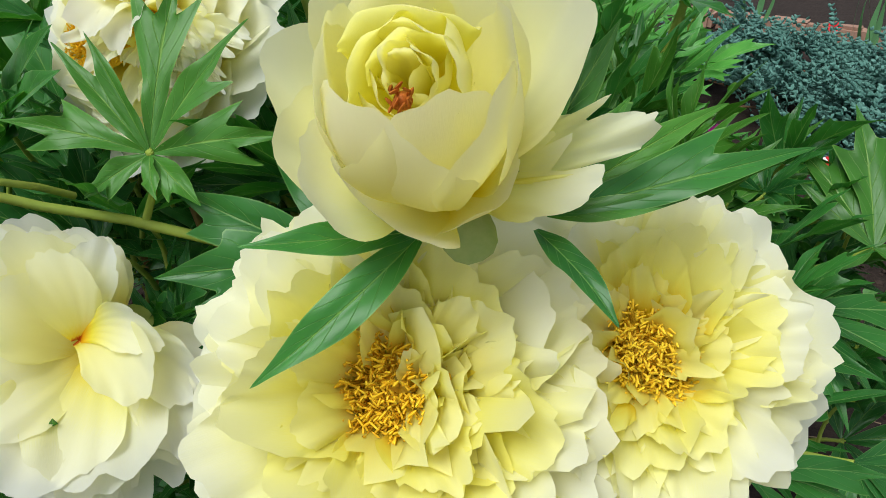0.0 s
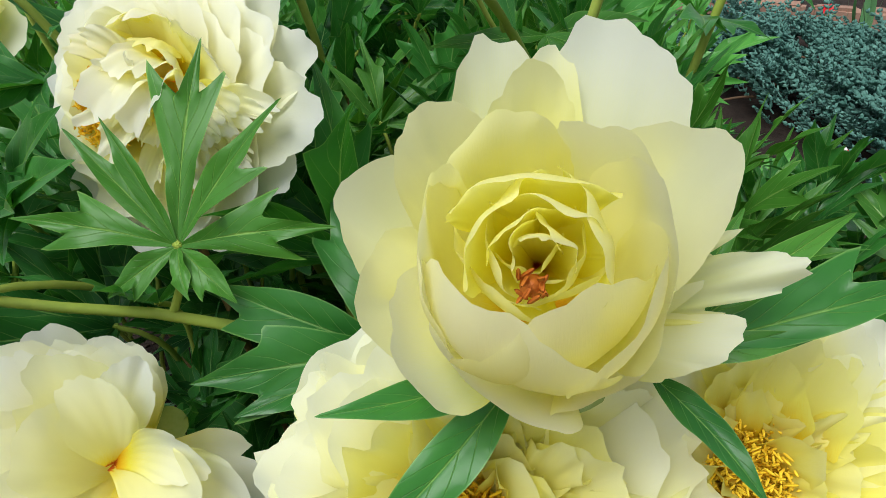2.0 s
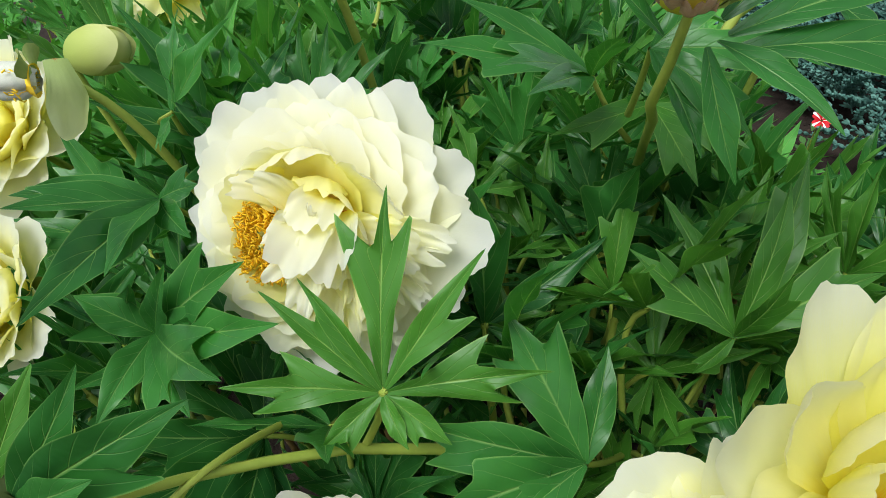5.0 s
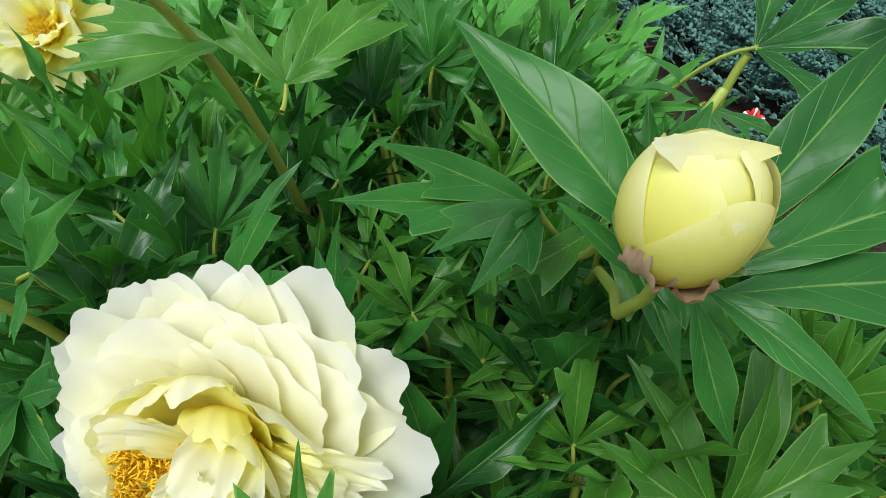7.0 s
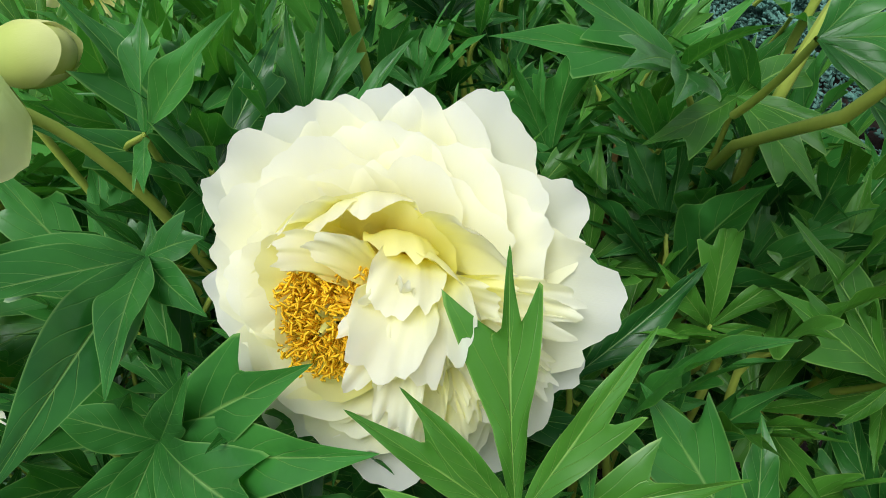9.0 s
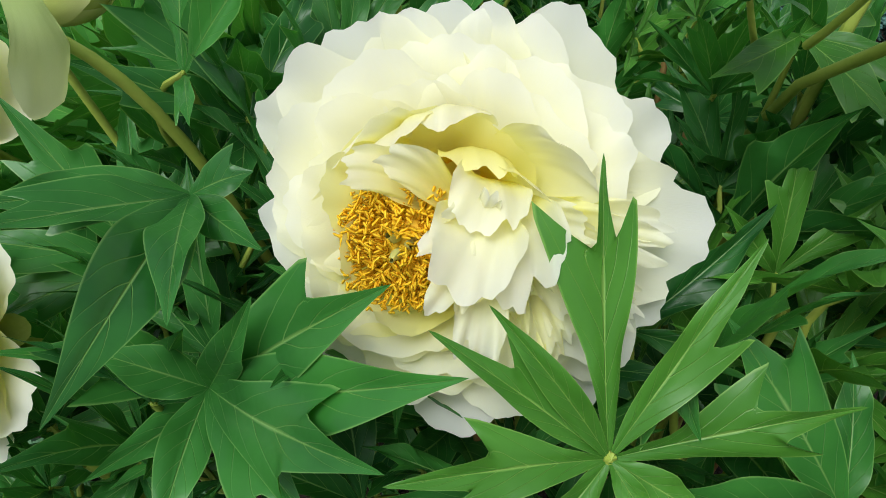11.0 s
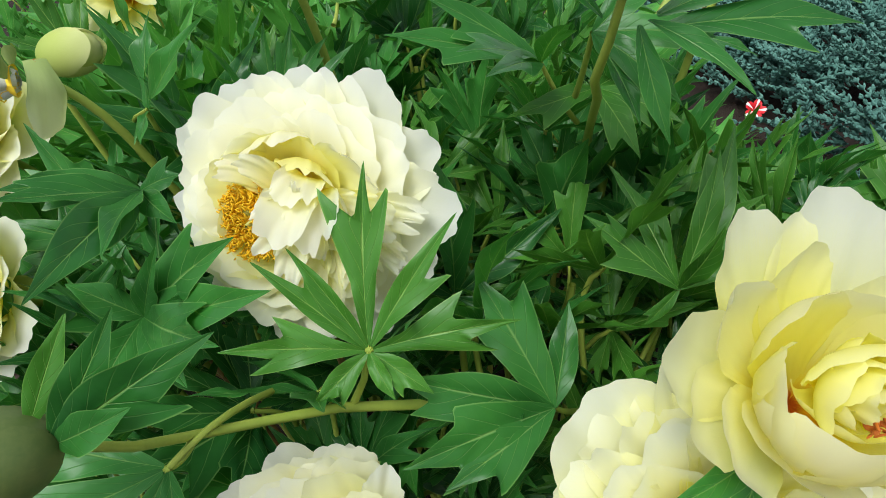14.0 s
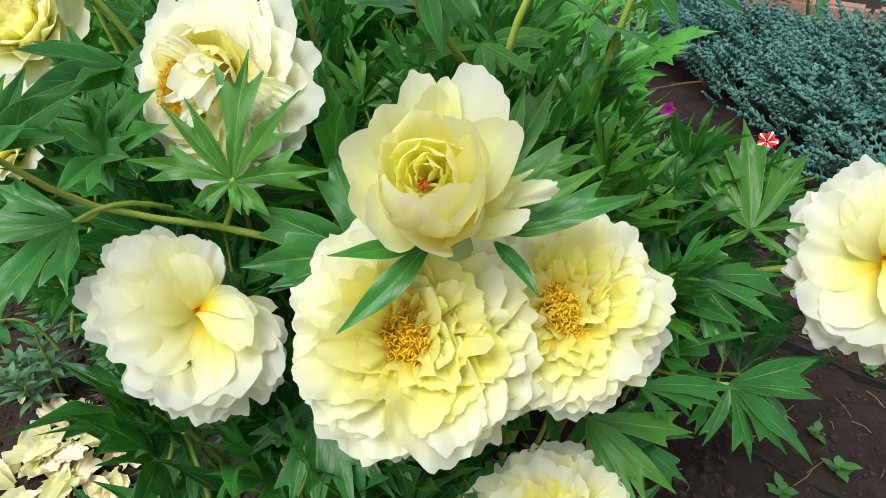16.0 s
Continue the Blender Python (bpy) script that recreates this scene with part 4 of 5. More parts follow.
# papery brown and green sepals round the bud's foot, and the tongue of a petal across its top
for az, rise, half, skin in ((215, 0.020, 0.0085, SEPAL_BROWN), (262, 0.013, 0.0070, SEPAL_BROWN), (325, 0.012, 0.0070, SEPAL), (15, 0.016, 0.0080, SEPAL_BROWN)):
    c, sn = math.cos(radians(az)), math.sin(radians(az))
    scrap = bent_petal(random.Random(az), (0.003 * c, 0.003 * sn, -0.0205), (0.0192 * c, 0.0192 * sn, -0.0165), (0.0206 * c, 0.0206 * sn, rise - 0.017), (0, 0, 0.0), half, 0.9, 0.10, 0.2, 0.05, 10, 24, narrow_foot=0.5)
    part("sepal", scrap.mesh("sepal", [skin]), opening, bud_frame, "papery brown sepal" if skin is SEPAL_BROWN else "yellow-green sepal")
tongue = petal(random.Random(3), 0.029, 0.0062, 96, 84, -0.6, 0.03, 0.0, 0.0, 11, 26)
part("petal", tongue.mesh("petal", [PETAL_IVORY]), opening, frame_of(vec(-0.017, 0.311, 0.7318) - vec(opening.location), (-0.97, 0.15, 0.15), (0.1, -0.45, 0.88)), "pale petal folded across the top")
p = vec(-0.022, 0.322, 0.680)
blade_part(41, opening, p + vec(-0.008, 0.008, 0.012), (-0.061, 0.402, 0.731), (-0.1, -0.55, 0.8), 0.19, (), 0.25)
blade_part(42, opening, p + vec(0, -0.004, 0), (-0.016, 0.306, 0.630), (0.0, -0.85, 0.5), 0.16, (), 0.2)
blade_part(43, opening, p + vec(0.006, 0, 0), (0.012, 0.284, 0.655), (0.2, -0.6, 0.7), 0.16, (), 0.4)
blade_part(44, opening, p + vec(0.012, 0.004, 0), (0.075, 0.335, 0.690), (0.0, -0.5, 0.85), 0.13, ((-1, 0.5, 0.22),), 0.3)
blade_part(45, opening, p + vec(0.012, 0.01, 0.004), (0.070, 0.372, 0.722), (0.1, -0.5, 0.8), 0.14, (), 0.3)
blade_part(46, opening, p + vec(0.012, 0.0, -0.004), (0.074, 0.312, 0.664), (0.1, -0.5, 0.85), 0.13, ((1, 0.5, 0.2),), 0.4)
blade_part(47, opening, p + vec(-0.01, 0.01, 0), (-0.052, 0.350, 0.698), (0.0, -0.5, 0.8), 0.13, (), 0.2)

seed_pod = bud(32, (-0.316, 0.538, 0.634), (0.9, -0.05, 0.12), 0.0150, (-0.22, 0.62, 0.0), "green-yellow unopened peony bud on a thick arching stem", (-0.34, 0.55, 0.600), 4, BUD_SKIN, tall=1.35)
leaf_part(51, seed_pod, (-0.272, 0.500, 0.602), (0.75, -0.25, 0.30), (0, -0.5, 0.85), 0.085, 3, 60, 0.7, 0.3, stalk_from=(-0.270, 0.516, 0.570))

spent = thing("spent_peony", (-0.23, 0.60, 0.0), "spent peony head with dry stamens and one big pale sepal", "flower", "peony blooms")
rng = random.Random(8)
m = Matrix.Translation(-vec(spent.location)) @ axis_frame((-0.326, 0.470, 0.642), (-0.9, -0.1, 0.12))
part("stamen_boss", stamens(rng, 0.012, 0.020, 46).mesh("stamen_boss", [STAMEN]), spent, m, "few golden stamens left")
for k in range(4):
    az = 1.57 * k + 0.4
    pod = Sheet()
    o = Vector((math.cos(az), math.sin(az), 0)) * 0.0045
    tube(pod, [o * 0.4, o + Vector((0, 0, 0.008)), o * 1.2 + Vector((0, 0, 0.018)), o * 0.9 + Vector((0, 0, 0.026)), o * 1.4 + Vector((0, 0, 0.030))], [0.0040, 0.0060, 0.0052, 0.0030, 0.0012], 9)
    part("seed_pod", pod.mesh("seed_pod", [plain("downy_pod", (0.46, 0.50, 0.40), (0.74, 0.72, 0.64), 240, 0.8)]), spent, m, "downy grey-green seed pod")
for az, ln in ((60, 0.02), (150, 0.022)):
    sepal_part(rng, spent, m, az, ln, ln * 0.42, 75, 100)
hung = [q - vec(spent.location) for q in (vec(-0.312, 0.470, 0.653), vec(-0.303, 0.452, 0.632), vec(-0.331, 0.486, 0.600), vec(-0.34, 0.52, 0.64))]
part("sepal", bent_petal(rng, *hung, 0.0125, 0.8, 0.02, 0.0, 0.01, 14, 24, narrow_foot=0.5).mesh("sepal", [SEPAL_SKIN]), spent, None, "large pale green sepal")
stem_part(spent, [q - vec(spent.location) for q in curve_points((-0.318, 0.476, 0.641), (-0.298, 0.482, 0.622), (-0.245, 0.505, 0.590), spent.location, 14)], 0.0024, 0.0040, STEM)

green_bud = bud(33, (-0.272, 0.222, 0.607), (-0.80, -0.30, 0.35), 0.0145, (-0.04, 0.46, 0.0), "round tight green peony bud on a long leaning stem", None, 3, BUD_GREEN, BUD_GREEN,
                path=[(-0.258, 0.226, 0.602), (-0.248, 0.247, 0.570), (-0.238, 0.270, 0.543), (-0.210, 0.288, 0.522), (-0.175, 0.298, 0.509), (-0.134, 0.300, 0.496), (-0.10, 0.31, 0.46), (-0.07, 0.36, 0.34), (-0.05, 0.43, 0.15), (-0.04, 0.46, 0.0)])
blade_part(61, green_bud, (-0.257, 0.224, 0.606), (-0.201, 0.232, 0.641), (0.25, -0.80, 0.45), 0.19, ((1, 0.42, 0.22),), 0.2)
blade_part(62, green_bud, (-0.257, 0.224, 0.607), (-0.223, 0.237, 0.644), (0.25, -0.80, 0.45), 0.17, (), 0.2)
blade_part(63, green_bud, (-0.257, 0.224, 0.605), (-0.223, 0.216, 0.621), (0.1, -0.70, 0.65), 0.22, (), 0.3)
blade_part(64, green_bud, (-0.262, 0.226, 0.612), (-0.246, 0.246, 0.640), (0.3, -0.75, 0.5), 0.16, (), 0.2, True)
leaf_part(65, green_bud, (-0.246, 0.258, 0.540), (-0.55, -0.40, -0.25), (-0.1, -0.6, 0.75), 0.095, 4, 55, 0.8, 0.5, stalk_from=(-0.236, 0.271, 0.542))
leaf_fan(66, green_bud, (-0.155, 0.297, 0.546), (0.006, 0.062, 0.066), (0.03, -0.74, 0.66),
         [(1, 0.092, 0.088, ((-1, 0.66, 0.31), (1, 0.70, 0.25)), 0.15), (27, 0.064, 0.095, (), 0.2), (47, 0.071, 0.09, ((1, 0.5, 0.2),), 0.2), (-36, 0.080, 0.090, ((1, 0.42, 0.22),), 0.2),
          (-79, 0.076, 0.105, ((-1, 0.45, 0.24), (1, 0.55, 0.28)), 0.2), (78, 0.070, 0.105, ((1, 0.45, 0.22), (-1, 0.55, 0.26)), 0.25), (-131, 0.038, 0.19, ((1, 0.5, 0.2),), 0.4), (-163, 0.027, 0.2, (), 0.5), (128, 0.038, 0.19, ((-1, 0.5, 0.2),), 0.4)], True)
stem_part(green_bud, [vec(q) - vec(green_bud.location) for q in ((-0.168, 0.300, 0.507), (-0.160, 0.300, 0.524), (-0.155, 0.297, 0.546))], 0.0022, 0.0016, STEM, "leaf_stalk")

# ---- foliage of the bushes ----
def canopy(x, y):
    ys, hs = (0.05, 0.15, 0.22, 0.30, 0.36, 0.45, 0.90, 1.40), (0.10, 0.20, 0.30, 0.42, 0.49, 0.53, 0.52, 0.42)
    h = float(np.interp(y, ys, hs))
    if x > 0:
        return h * (1 - (x / 0.5) ** 1.6 * 0.62)
    return h * (1 - (max(0.0, -x - 0.25) / 0.3) ** 1.5 * 0.6)


rng = random.Random(77)
VARIANTS, YOUNG, BACK = [], [], []
for k in range(12):
    VARIANTS.append(palm(rng, rng.uniform(0.075, 0.105), rng.choice((5, 6, 7, 8)), rng.uniform(80, 120), 0.9, rng.uniform(0.2, 0.6), rng.uniform(0.095, 0.125), 12, 3).mesh("leaf", [LEAF, STEM]))
for k in range(5):
    YOUNG.append(palm(rng, rng.uniform(0.075, 0.10), rng.choice((5, 6, 7)), rng.uniform(80, 120), 1.0, rng.uniform(0.2, 0.5), rng.uniform(0.090, 0.115), 12, 3).mesh("leaf", [LEAF_YOUNG, STEM]))
for k in range(8):
    BACK.append(palm(rng, rng.uniform(0.09, 0.12), rng.choice((5, 6, 7, 8)), rng.uniform(75, 115), 1.0, rng.uniform(0.15, 0.5), rng.uniform(0.095, 0.12), 10, 2).mesh("leaf", [LEAF_FAR, STEM]))

# room that the blooms and the way in front of them keep free of foliage: place, radius
FREE = [((-0.03, 0.175, 0.51), 0.085), ((0.075, 0.185, 0.51), 0.08), ((-0.17, 0.205, 0.49), 0.08), ((-0.17, 0.35, 0.60), 0.085), ((-0.02, 0.17, 0.61), 0.07), ((0.40, 0.38, 0.40), 0.09), ((0.066, 0.15, 0.34), 0.08),
        ((-0.43, 0.58, 0.56), 0.08), ((-0.36, 0.92, 0.60), 0.08), ((-0.025, 0.318, 0.70), 0.05), ((-0.17, 0.28, 0.62), 0.06), ((-0.20, 0.22, 0.66), 0.07), ((-0.31, 0.49, 0.64), 0.06), ((-0.12, 0.2, 0.60), 0.05), ((-0.10, 0.30, 0.58), 0.05),
        # sight down to the bedding flowers
        ((0.33, 0.62, 0.43), 0.07), ((0.42, 0.74, 0.36), 0.08), ((0.50, 0.85, 0.30), 0.08), ((0.30, 0.69, 0.43), 0.08), ((0.37, 0.85, 0.36), 0.09), ((0.44, 1.0, 0.30), 0.09), ((0.50, 1.16, 0.23), 0.09)]


def free(q, more=0.0):
    return all((q - vec(c)).length > r + more for c, r in FREE)


# thin spots in the leafage, where the soil and the bedding flowers show through
OPEN = [((0.183, 0.580, 0.483), 0.045), ((0.194, 0.434, 0.465), 0.03), ((0.357, 0.962, 0.282), 0.03), ((0.240, 0.760, 0.395), 0.04), ((0.147, 0.468, 0.523), 0.025), ((0.274, 0.519, 0.434), 0.025),
        ((0.222, 0.615, 0.465), 0.045), ((0.397, 1.047, 0.219), 0.02), ((0.226, 0.552, 0.442), 0.02), ((-0.245, 0.418, 0.563), 0.02)]


def shoot(parent, x, y, top, leaves, meshes, centre, rng, scale=1.0):
    """A leafy shoot: its stem and the leaves round it."""
    o = vec(parent.location)
    lean = Vector((x - centre[0], y - centre[1], 0)) * 0.35
    foot = Vector((x, y, 0)) - lean
    foot.z = soil_height(foot.x, foot.y)
    head = Vector((x, y, top))
    stem_part(parent, [p - o for p in curve_points(head, head.lerp(foot, 0.35), foot.lerp(head, 0.3), foot, 7)], 0.0024, 0.004, STEM if rng.random() < 0.8 else STEM_BROWN)
    turn = rng.uniform(0, 6.28)
    for k in range(leaves):
        f = k / max(1, leaves - 1)
        out = Vector((math.cos(turn), math.sin(turn), 0))
        turn += 2.4
        out = (out + Vector((x - centre[0], y - centre[1], 0)) * 0.8 + Vector((0, -0.25, 0))).normalized()
        rise = radians(rng.uniform(38, 68) * (1 - f) + rng.uniform(-5, 28) * f)
        way = out * math.cos(rise) + Vector((0, 0, math.sin(rise)))
        face = Vector((0, 0, math.cos(rise))) - out * math.sin(rise) + Vector((rng.uniform(-0.4, 0.4), rng.uniform(-0.6, 0.2), 0.15))
        node = head + Vector((0, 0, -0.16 * f * (top / 0.5))) + way * rng.uniform(0.02, 0.05) * (1 + f)
        tip = node + way * 0.07
        if not (free(node) and free(tip, -0.02)):
            continue
        size, mesh = scale * rng.uniform(0.8, 1.15), rng.choice(meshes)
        if any((node - vec(c)).length < r for c, r in OPEN):
            continue
        part("leaf", mesh, parent, Matrix.Translation(-o) @ frame_of(node, way, face) @ Matrix.Diagonal((size, size, size, 1)))


def scatter(rng, count, box, gap, keep):
    """Spots in a box, at least gap apart."""
    spots = []
    for _ in range(count * 60):
        if len(spots) >= count:
            break
        x, y = rng.uniform(box[0], box[1]), rng.uniform(box[2], box[3])
        if keep(x, y) and all((x - a) ** 2 + (y - b) ** 2 > gap * gap for a, b in spots):
            spots.append((x, y))
    return spots


rng = random.Random(21)
bush = thing("peony_bush", (-0.02, 0.50, 0.0), "dense dark green peony bush with deeply cut glossy leaves", "shrub", "peony bushes")
for x, y in scatter(rng, 78, (-0.40, 0.34, 0.14, 0.74), 0.060, lambda x, y: ((x + 0.03) / 0.37) ** 2 + ((y - 0.50) / 0.37) ** 2 < 1 and not (x < -0.22 and y < 0.42) and not (x > 0.2 and y < 0.42) and not (x > 0.09 and y < 0.33)):
    top = canopy(x, y) + rng.uniform(-0.05, 0.02)
    shoot(bush, x, y, top, 9 if top > 0.3 else 6, VARIANTS if rng.random() < 0.8 else YOUNG, (-0.02, 0.5), rng)

rng = random.Random(22)
bush_back = thing("peony_bush", (0.0, 1.0, 0.0), "lighter green peony bush behind, with upright narrow leaves", "shrub", "peony bushes")
for x, y in scatter(rng, 74, (-0.55, 0.46, 0.66, 1.35), 0.072, lambda x, y: x < 0.38 - 0.05 * (y - 0.7)):
    shoot(bush_back, x, y, canopy(x * (1.12 if x > 0 else 0.75), y) * rng.uniform(0.82, 1.04), 9, BACK if rng.random() < 0.75 else YOUNG, (0.0, 1.0), rng, 1.2)

rng = random.Random(23)
bush_far = thing("peony_bush", (-0.5, 1.9, 0.0), "shaded leafy bush further back in the bed", "shrub", "peony bushes")
for x, y in scatter(rng, 75, (-1.7, 0.60, 1.35, 2.7), 0.13, lambda x, y: x < 0.58 - 0.1 * (y - 1.4)):
    shoot(bush_far, x, y, rng.uniform(0.22, 0.42), 4, BACK, (-0.4, 1.9), rng, 1.25)

# leaves of the bush that stand out singly
leaf_to(71, bush, (-0.280, 0.380, 0.526), (0.05, -0.72, 0.68), [(-0.243, 0.362, 0.585, 0.16), (-0.203, 0.351, 0.593, 0.16), (-0.187, 0.315, 0.568, 0.14), (-0.217, 0.303, 0.551, 0.16), (-0.247, 0.316, 0.520, 0.20), (-0.305, 0.329, 0.515, 0.19), (-0.313, 0.384, 0.555, 0.26)], 0.2, 0.0, 0.3, stalk_from=(-0.30, 0.43, 0.47))
leaf_to(72, bush, (-0.274, 0.438, 0.577), (0.1, -0.60, 0.8), [(-0.246, 0.434, 0.588, 0.32), (-0.250, 0.392, 0.570, 0.22), (-0.272, 0.347, 0.582, 0.15), (-0.313, 0.326, 0.582, 0.14), (-0.330, 0.389, 0.596, 0.18), (-0.340, 0.425, 0.600, 0.18)], 0.18, 0.0, 0.3, stalk_from=(-0.25, 0.50, 0.50))
leaf_to(73, bush, (-0.064, 0.281, 0.493), (-0.1, -0.7, 0.7), [(-0.088, 0.340, 0.546), (-0.043, 0.323, 0.526), (-0.150, 0.273, 0.501), (-0.146, 0.303, 0.526), (-0.128, 0.251, 0.479)], 0.20, 0.4, 0.3, stalk_from=(-0.02, 0.33, 0.42))
leaf_to(74, bush, (0.025, 0.321, 0.523), (0.0, -0.65, 0.75), [(0.006, 0.391, 0.563), (-0.029, 0.353, 0.553), (0.059, 0.355, 0.588), (0.011, 0.323, 0.496), (0.038, 0.308, 0.576), (0.088, 0.383, 0.578), (0.100, 0.340, 0.545)], 0.15, 0.5, 0.3, True, stalk_from=(0.04, 0.37, 0.45))
leaf_to(75, bush, (-0.014, 0.457, 0.614), (0.0, -0.55, 0.8), [(-0.118, 0.450, 0.635), (-0.096, 0.467, 0.658), (-0.090, 0.401, 0.643), (-0.073, 0.375, 0.630), (-0.025, 0.392, 0.650)], 0.13, 0.35, 0.35, stalk_from=(0.02, 0.47, 0.56))
leaf_to(77, bush, (0.030, 0.466, 0.587), (0.0, -0.55, 0.8), [(0.069, 0.412, 0.574), (0.033, 0.397, 0.561), (-0.043, 0.433, 0.579), (0.098, 0.504, 0.581)], 0.15, 0.5, 0.3, True, stalk_from=(0.035, 0.48, 0.53))
leaf_to(76, bush, (-0.012, 0.385, 0.655), (0.0, -0.6, 0.75), [(0.020, 0.340, 0.628), (0.045, 0.365, 0.650), (-0.010, 0.335, 0.620), (0.040, 0.410, 0.680)], 0.18, 0.6, 0.4, stalk_from=(0.0, 0.43, 0.60))
stem_part(bush, [q - vec(bush.location) for q in curve_points((0.09, 0.47, 0.655), (0.04, 0.45, 0.62), (0.03, 0.47, 0.5), (0.05, 0.52, 0.0), 12)], 0.003, 0.0045, STEM)
leaf_to(101, bush, (0.228, 0.373, 0.4), (0.1, -0.45, 0.85), [(0.3, 0.336, 0.37), (0.265, 0.321, 0.36), (0.242, 0.305, 0.35), (0.22, 0.318, 0.37), (0.315, 0.369, 0.385)], 0.115, 0.55, 0.35, stalk_from=(0.178, 0.423, 0.37))
leaf_to(102, bush, (0.253, 0.299, 0.33), (0.1, -0.45, 0.85), [(0.324, 0.262, 0.26), (0.297, 0.264, 0.27), (0.265, 0.264, 0.265), (0.343, 0.305, 0.3), (0.234, 0.27, 0.28), (0.351, 0.335, 0.315)], 0.115, 0.55, 0.35, stalk_from=(0.203, 0.349, 0.3))
leaf_to(103, bush, (0.139, 0.236, 0.4), (0.1, -0.45, 0.85), [(0.218, 0.253, 0.385), (0.2, 0.242, 0.37), (0.163, 0.227, 0.37)], 0.115, 0.55, 0.35, stalk_from=(0.089, 0.286, 0.37))
leaf_to(104, bush, (0.14, 0.25, 0.33), (0.1, -0.45, 0.85), [(0.203, 0.257, 0.315), (0.197, 0.235, 0.28), (0.18, 0.232, 0.28), (0.156, 0.225, 0.285)], 0.115, 0.55, 0.35, stalk_from=(0.09, 0.3, 0.3))
leaf_part(79, bush, (0.34, 0.51, 0.385), (-0.1, 0.1, 0.9), (-0.1, -0.85, 0.4), 0.11, 6, 120, 0.7, 0.3, stalk_from=(0.30, 0.55, 0.30))
stem_part(bush, [q - vec(bush.location) for q in curve_points((0.205, 0.60, 0.605), (0.19, 0.61, 0.56), (0.17, 0.63, 0.40), (0.10, 0.60, 0.0), 12)], 0.0034, 0.005, STEM)
leaf_part(80, bush, (0.208, 0.598, 0.610), (0.85, -0.15, 0.02), (0.0, -0.5, 0.85), 0.15, 4, 70, 0.7, 0.3)
leaf_part(81, bush, (0.185, 0.615, 0.560), (-0.55, -0.35, 0.10), (0.0, -0.5, 0.85), 0.11, 4, 70, 0.7, 0.4)

# leaves that hang under the front blooms, and an upright tuft at the bush's edge
leaf_to(111, bush, (-0.106, 0.241, 0.390), (0.0, -0.75, 0.65), [(-0.129, 0.180, 0.338), (-0.099, 0.165, 0.344), (-0.068, 0.163, 0.350), (-0.045, 0.176, 0.352), (-0.030, 0.203, 0.358), (-0.157, 0.214, 0.350)], 0.12, 0.5, 0.3, stalk_from=(-0.09, 0.30, 0.37))
leaf_to(112, bush, (-0.214, 0.262, 0.330), (-0.1, -0.60, 0.75), [(-0.286, 0.252, 0.318), (-0.270, 0.222, 0.300), (-0.240, 0.196, 0.296), (-0.204, 0.195, 0.305), (-0.273, 0.283, 0.332)], 0.11, 0.5, 0.3, stalk_from=(-0.17, 0.31, 0.31))
leaf_to(113, bush, (0.102, 0.230, 0.371), (0.1, -0.60, 0.75), [(0.183, 0.228, 0.350), (0.160, 0.186, 0.335), (0.126, 0.170, 0.332), (0.094, 0.174, 0.340)], 0.12, 0.5, 0.3, True, stalk_from=(0.09, 0.29, 0.35))
leaf_to(114, bush, (0.285, 0.398, 0.433), (0.0, -0.80, 0.55), [(0.304, 0.495, 0.494), (0.350, 0.460, 0.478), (0.262, 0.490, 0.470), (0.244, 0.450, 0.455), (0.336, 0.400, 0.442), (0.305, 0.357, 0.420), (0.255, 0.388, 0.418)], 0.11, 0.35, 0.3, True, stalk_from=(0.24, 0.46, 0.36))

# a tall shoot of the rear bush that leans towards the path, with pale young leaves
stem_part(bush_back, [q - vec(bush_back.location) for q in curve_points((-0.190, 0.548, 0.728), (-0.160, 0.590, 0.670), (-0.13, 0.67, 0.55), (-0.10, 0.74, 0.0), 14)], 0.0030, 0.0045, STEM)
leaf_to(91, bush_back, (-0.159, 0.573, 0.677), (-0.1, -0.5, 0.85), [(-0.239, 0.561, 0.674), (-0.230, 0.585, 0.680), (-0.230, 0.631, 0.680), (-0.190, 0.545, 0.676)], 0.15, 0.6, 0.3, True)
leaf_to(92, bush_back, (-0.131, 0.655, 0.614), (0.0, -0.6, 0.75), [(-0.044, 0.721, 0.635), (-0.082, 0.655, 0.626), (-0.080, 0.746, 0.640), (-0.129, 0.709, 0.630), (-0.172, 0.690, 0.650)], 0.17, 0.6, 0.3, True, stalk_from=(-0.138, 0.640, 0.600))

# ---- creeping juniper ----
def juniper_spray(rng, length):
    """A flattened twig with short, blunt side tufts."""
    s = Sheet()
    n = 8
    pts = curve_points((0, 0, 0), (0, length * 0.3, length * 0.12), (rng.uniform(-0.2, 0.2) * length, length * 0.7, length * 0.2), (rng.uniform(-0.3, 0.3) * length, length, length * 0.28), n)
    tube(s, pts, [0.0014 - 0.0010 * i / n for i in range(n + 1)], 4, 0)
    for i in range(1, n + 1):
        for side in (-1, 1):
            for _ in range(3):
                way = Vector((side * rng.uniform(0.5, 1.0), rng.uniform(0.5, 1.1), rng.uniform(-0.25, 0.7))).normalized()
                ln = rng.uniform(0.007, 0.014) * (1.15 - 0.5 * i / n)
                a = pts[i]
                tube(s, [a, a + way * ln * 0.5, a + way * ln], [0.0013, 0.0026, 0.0011], 4, 0)
    return s


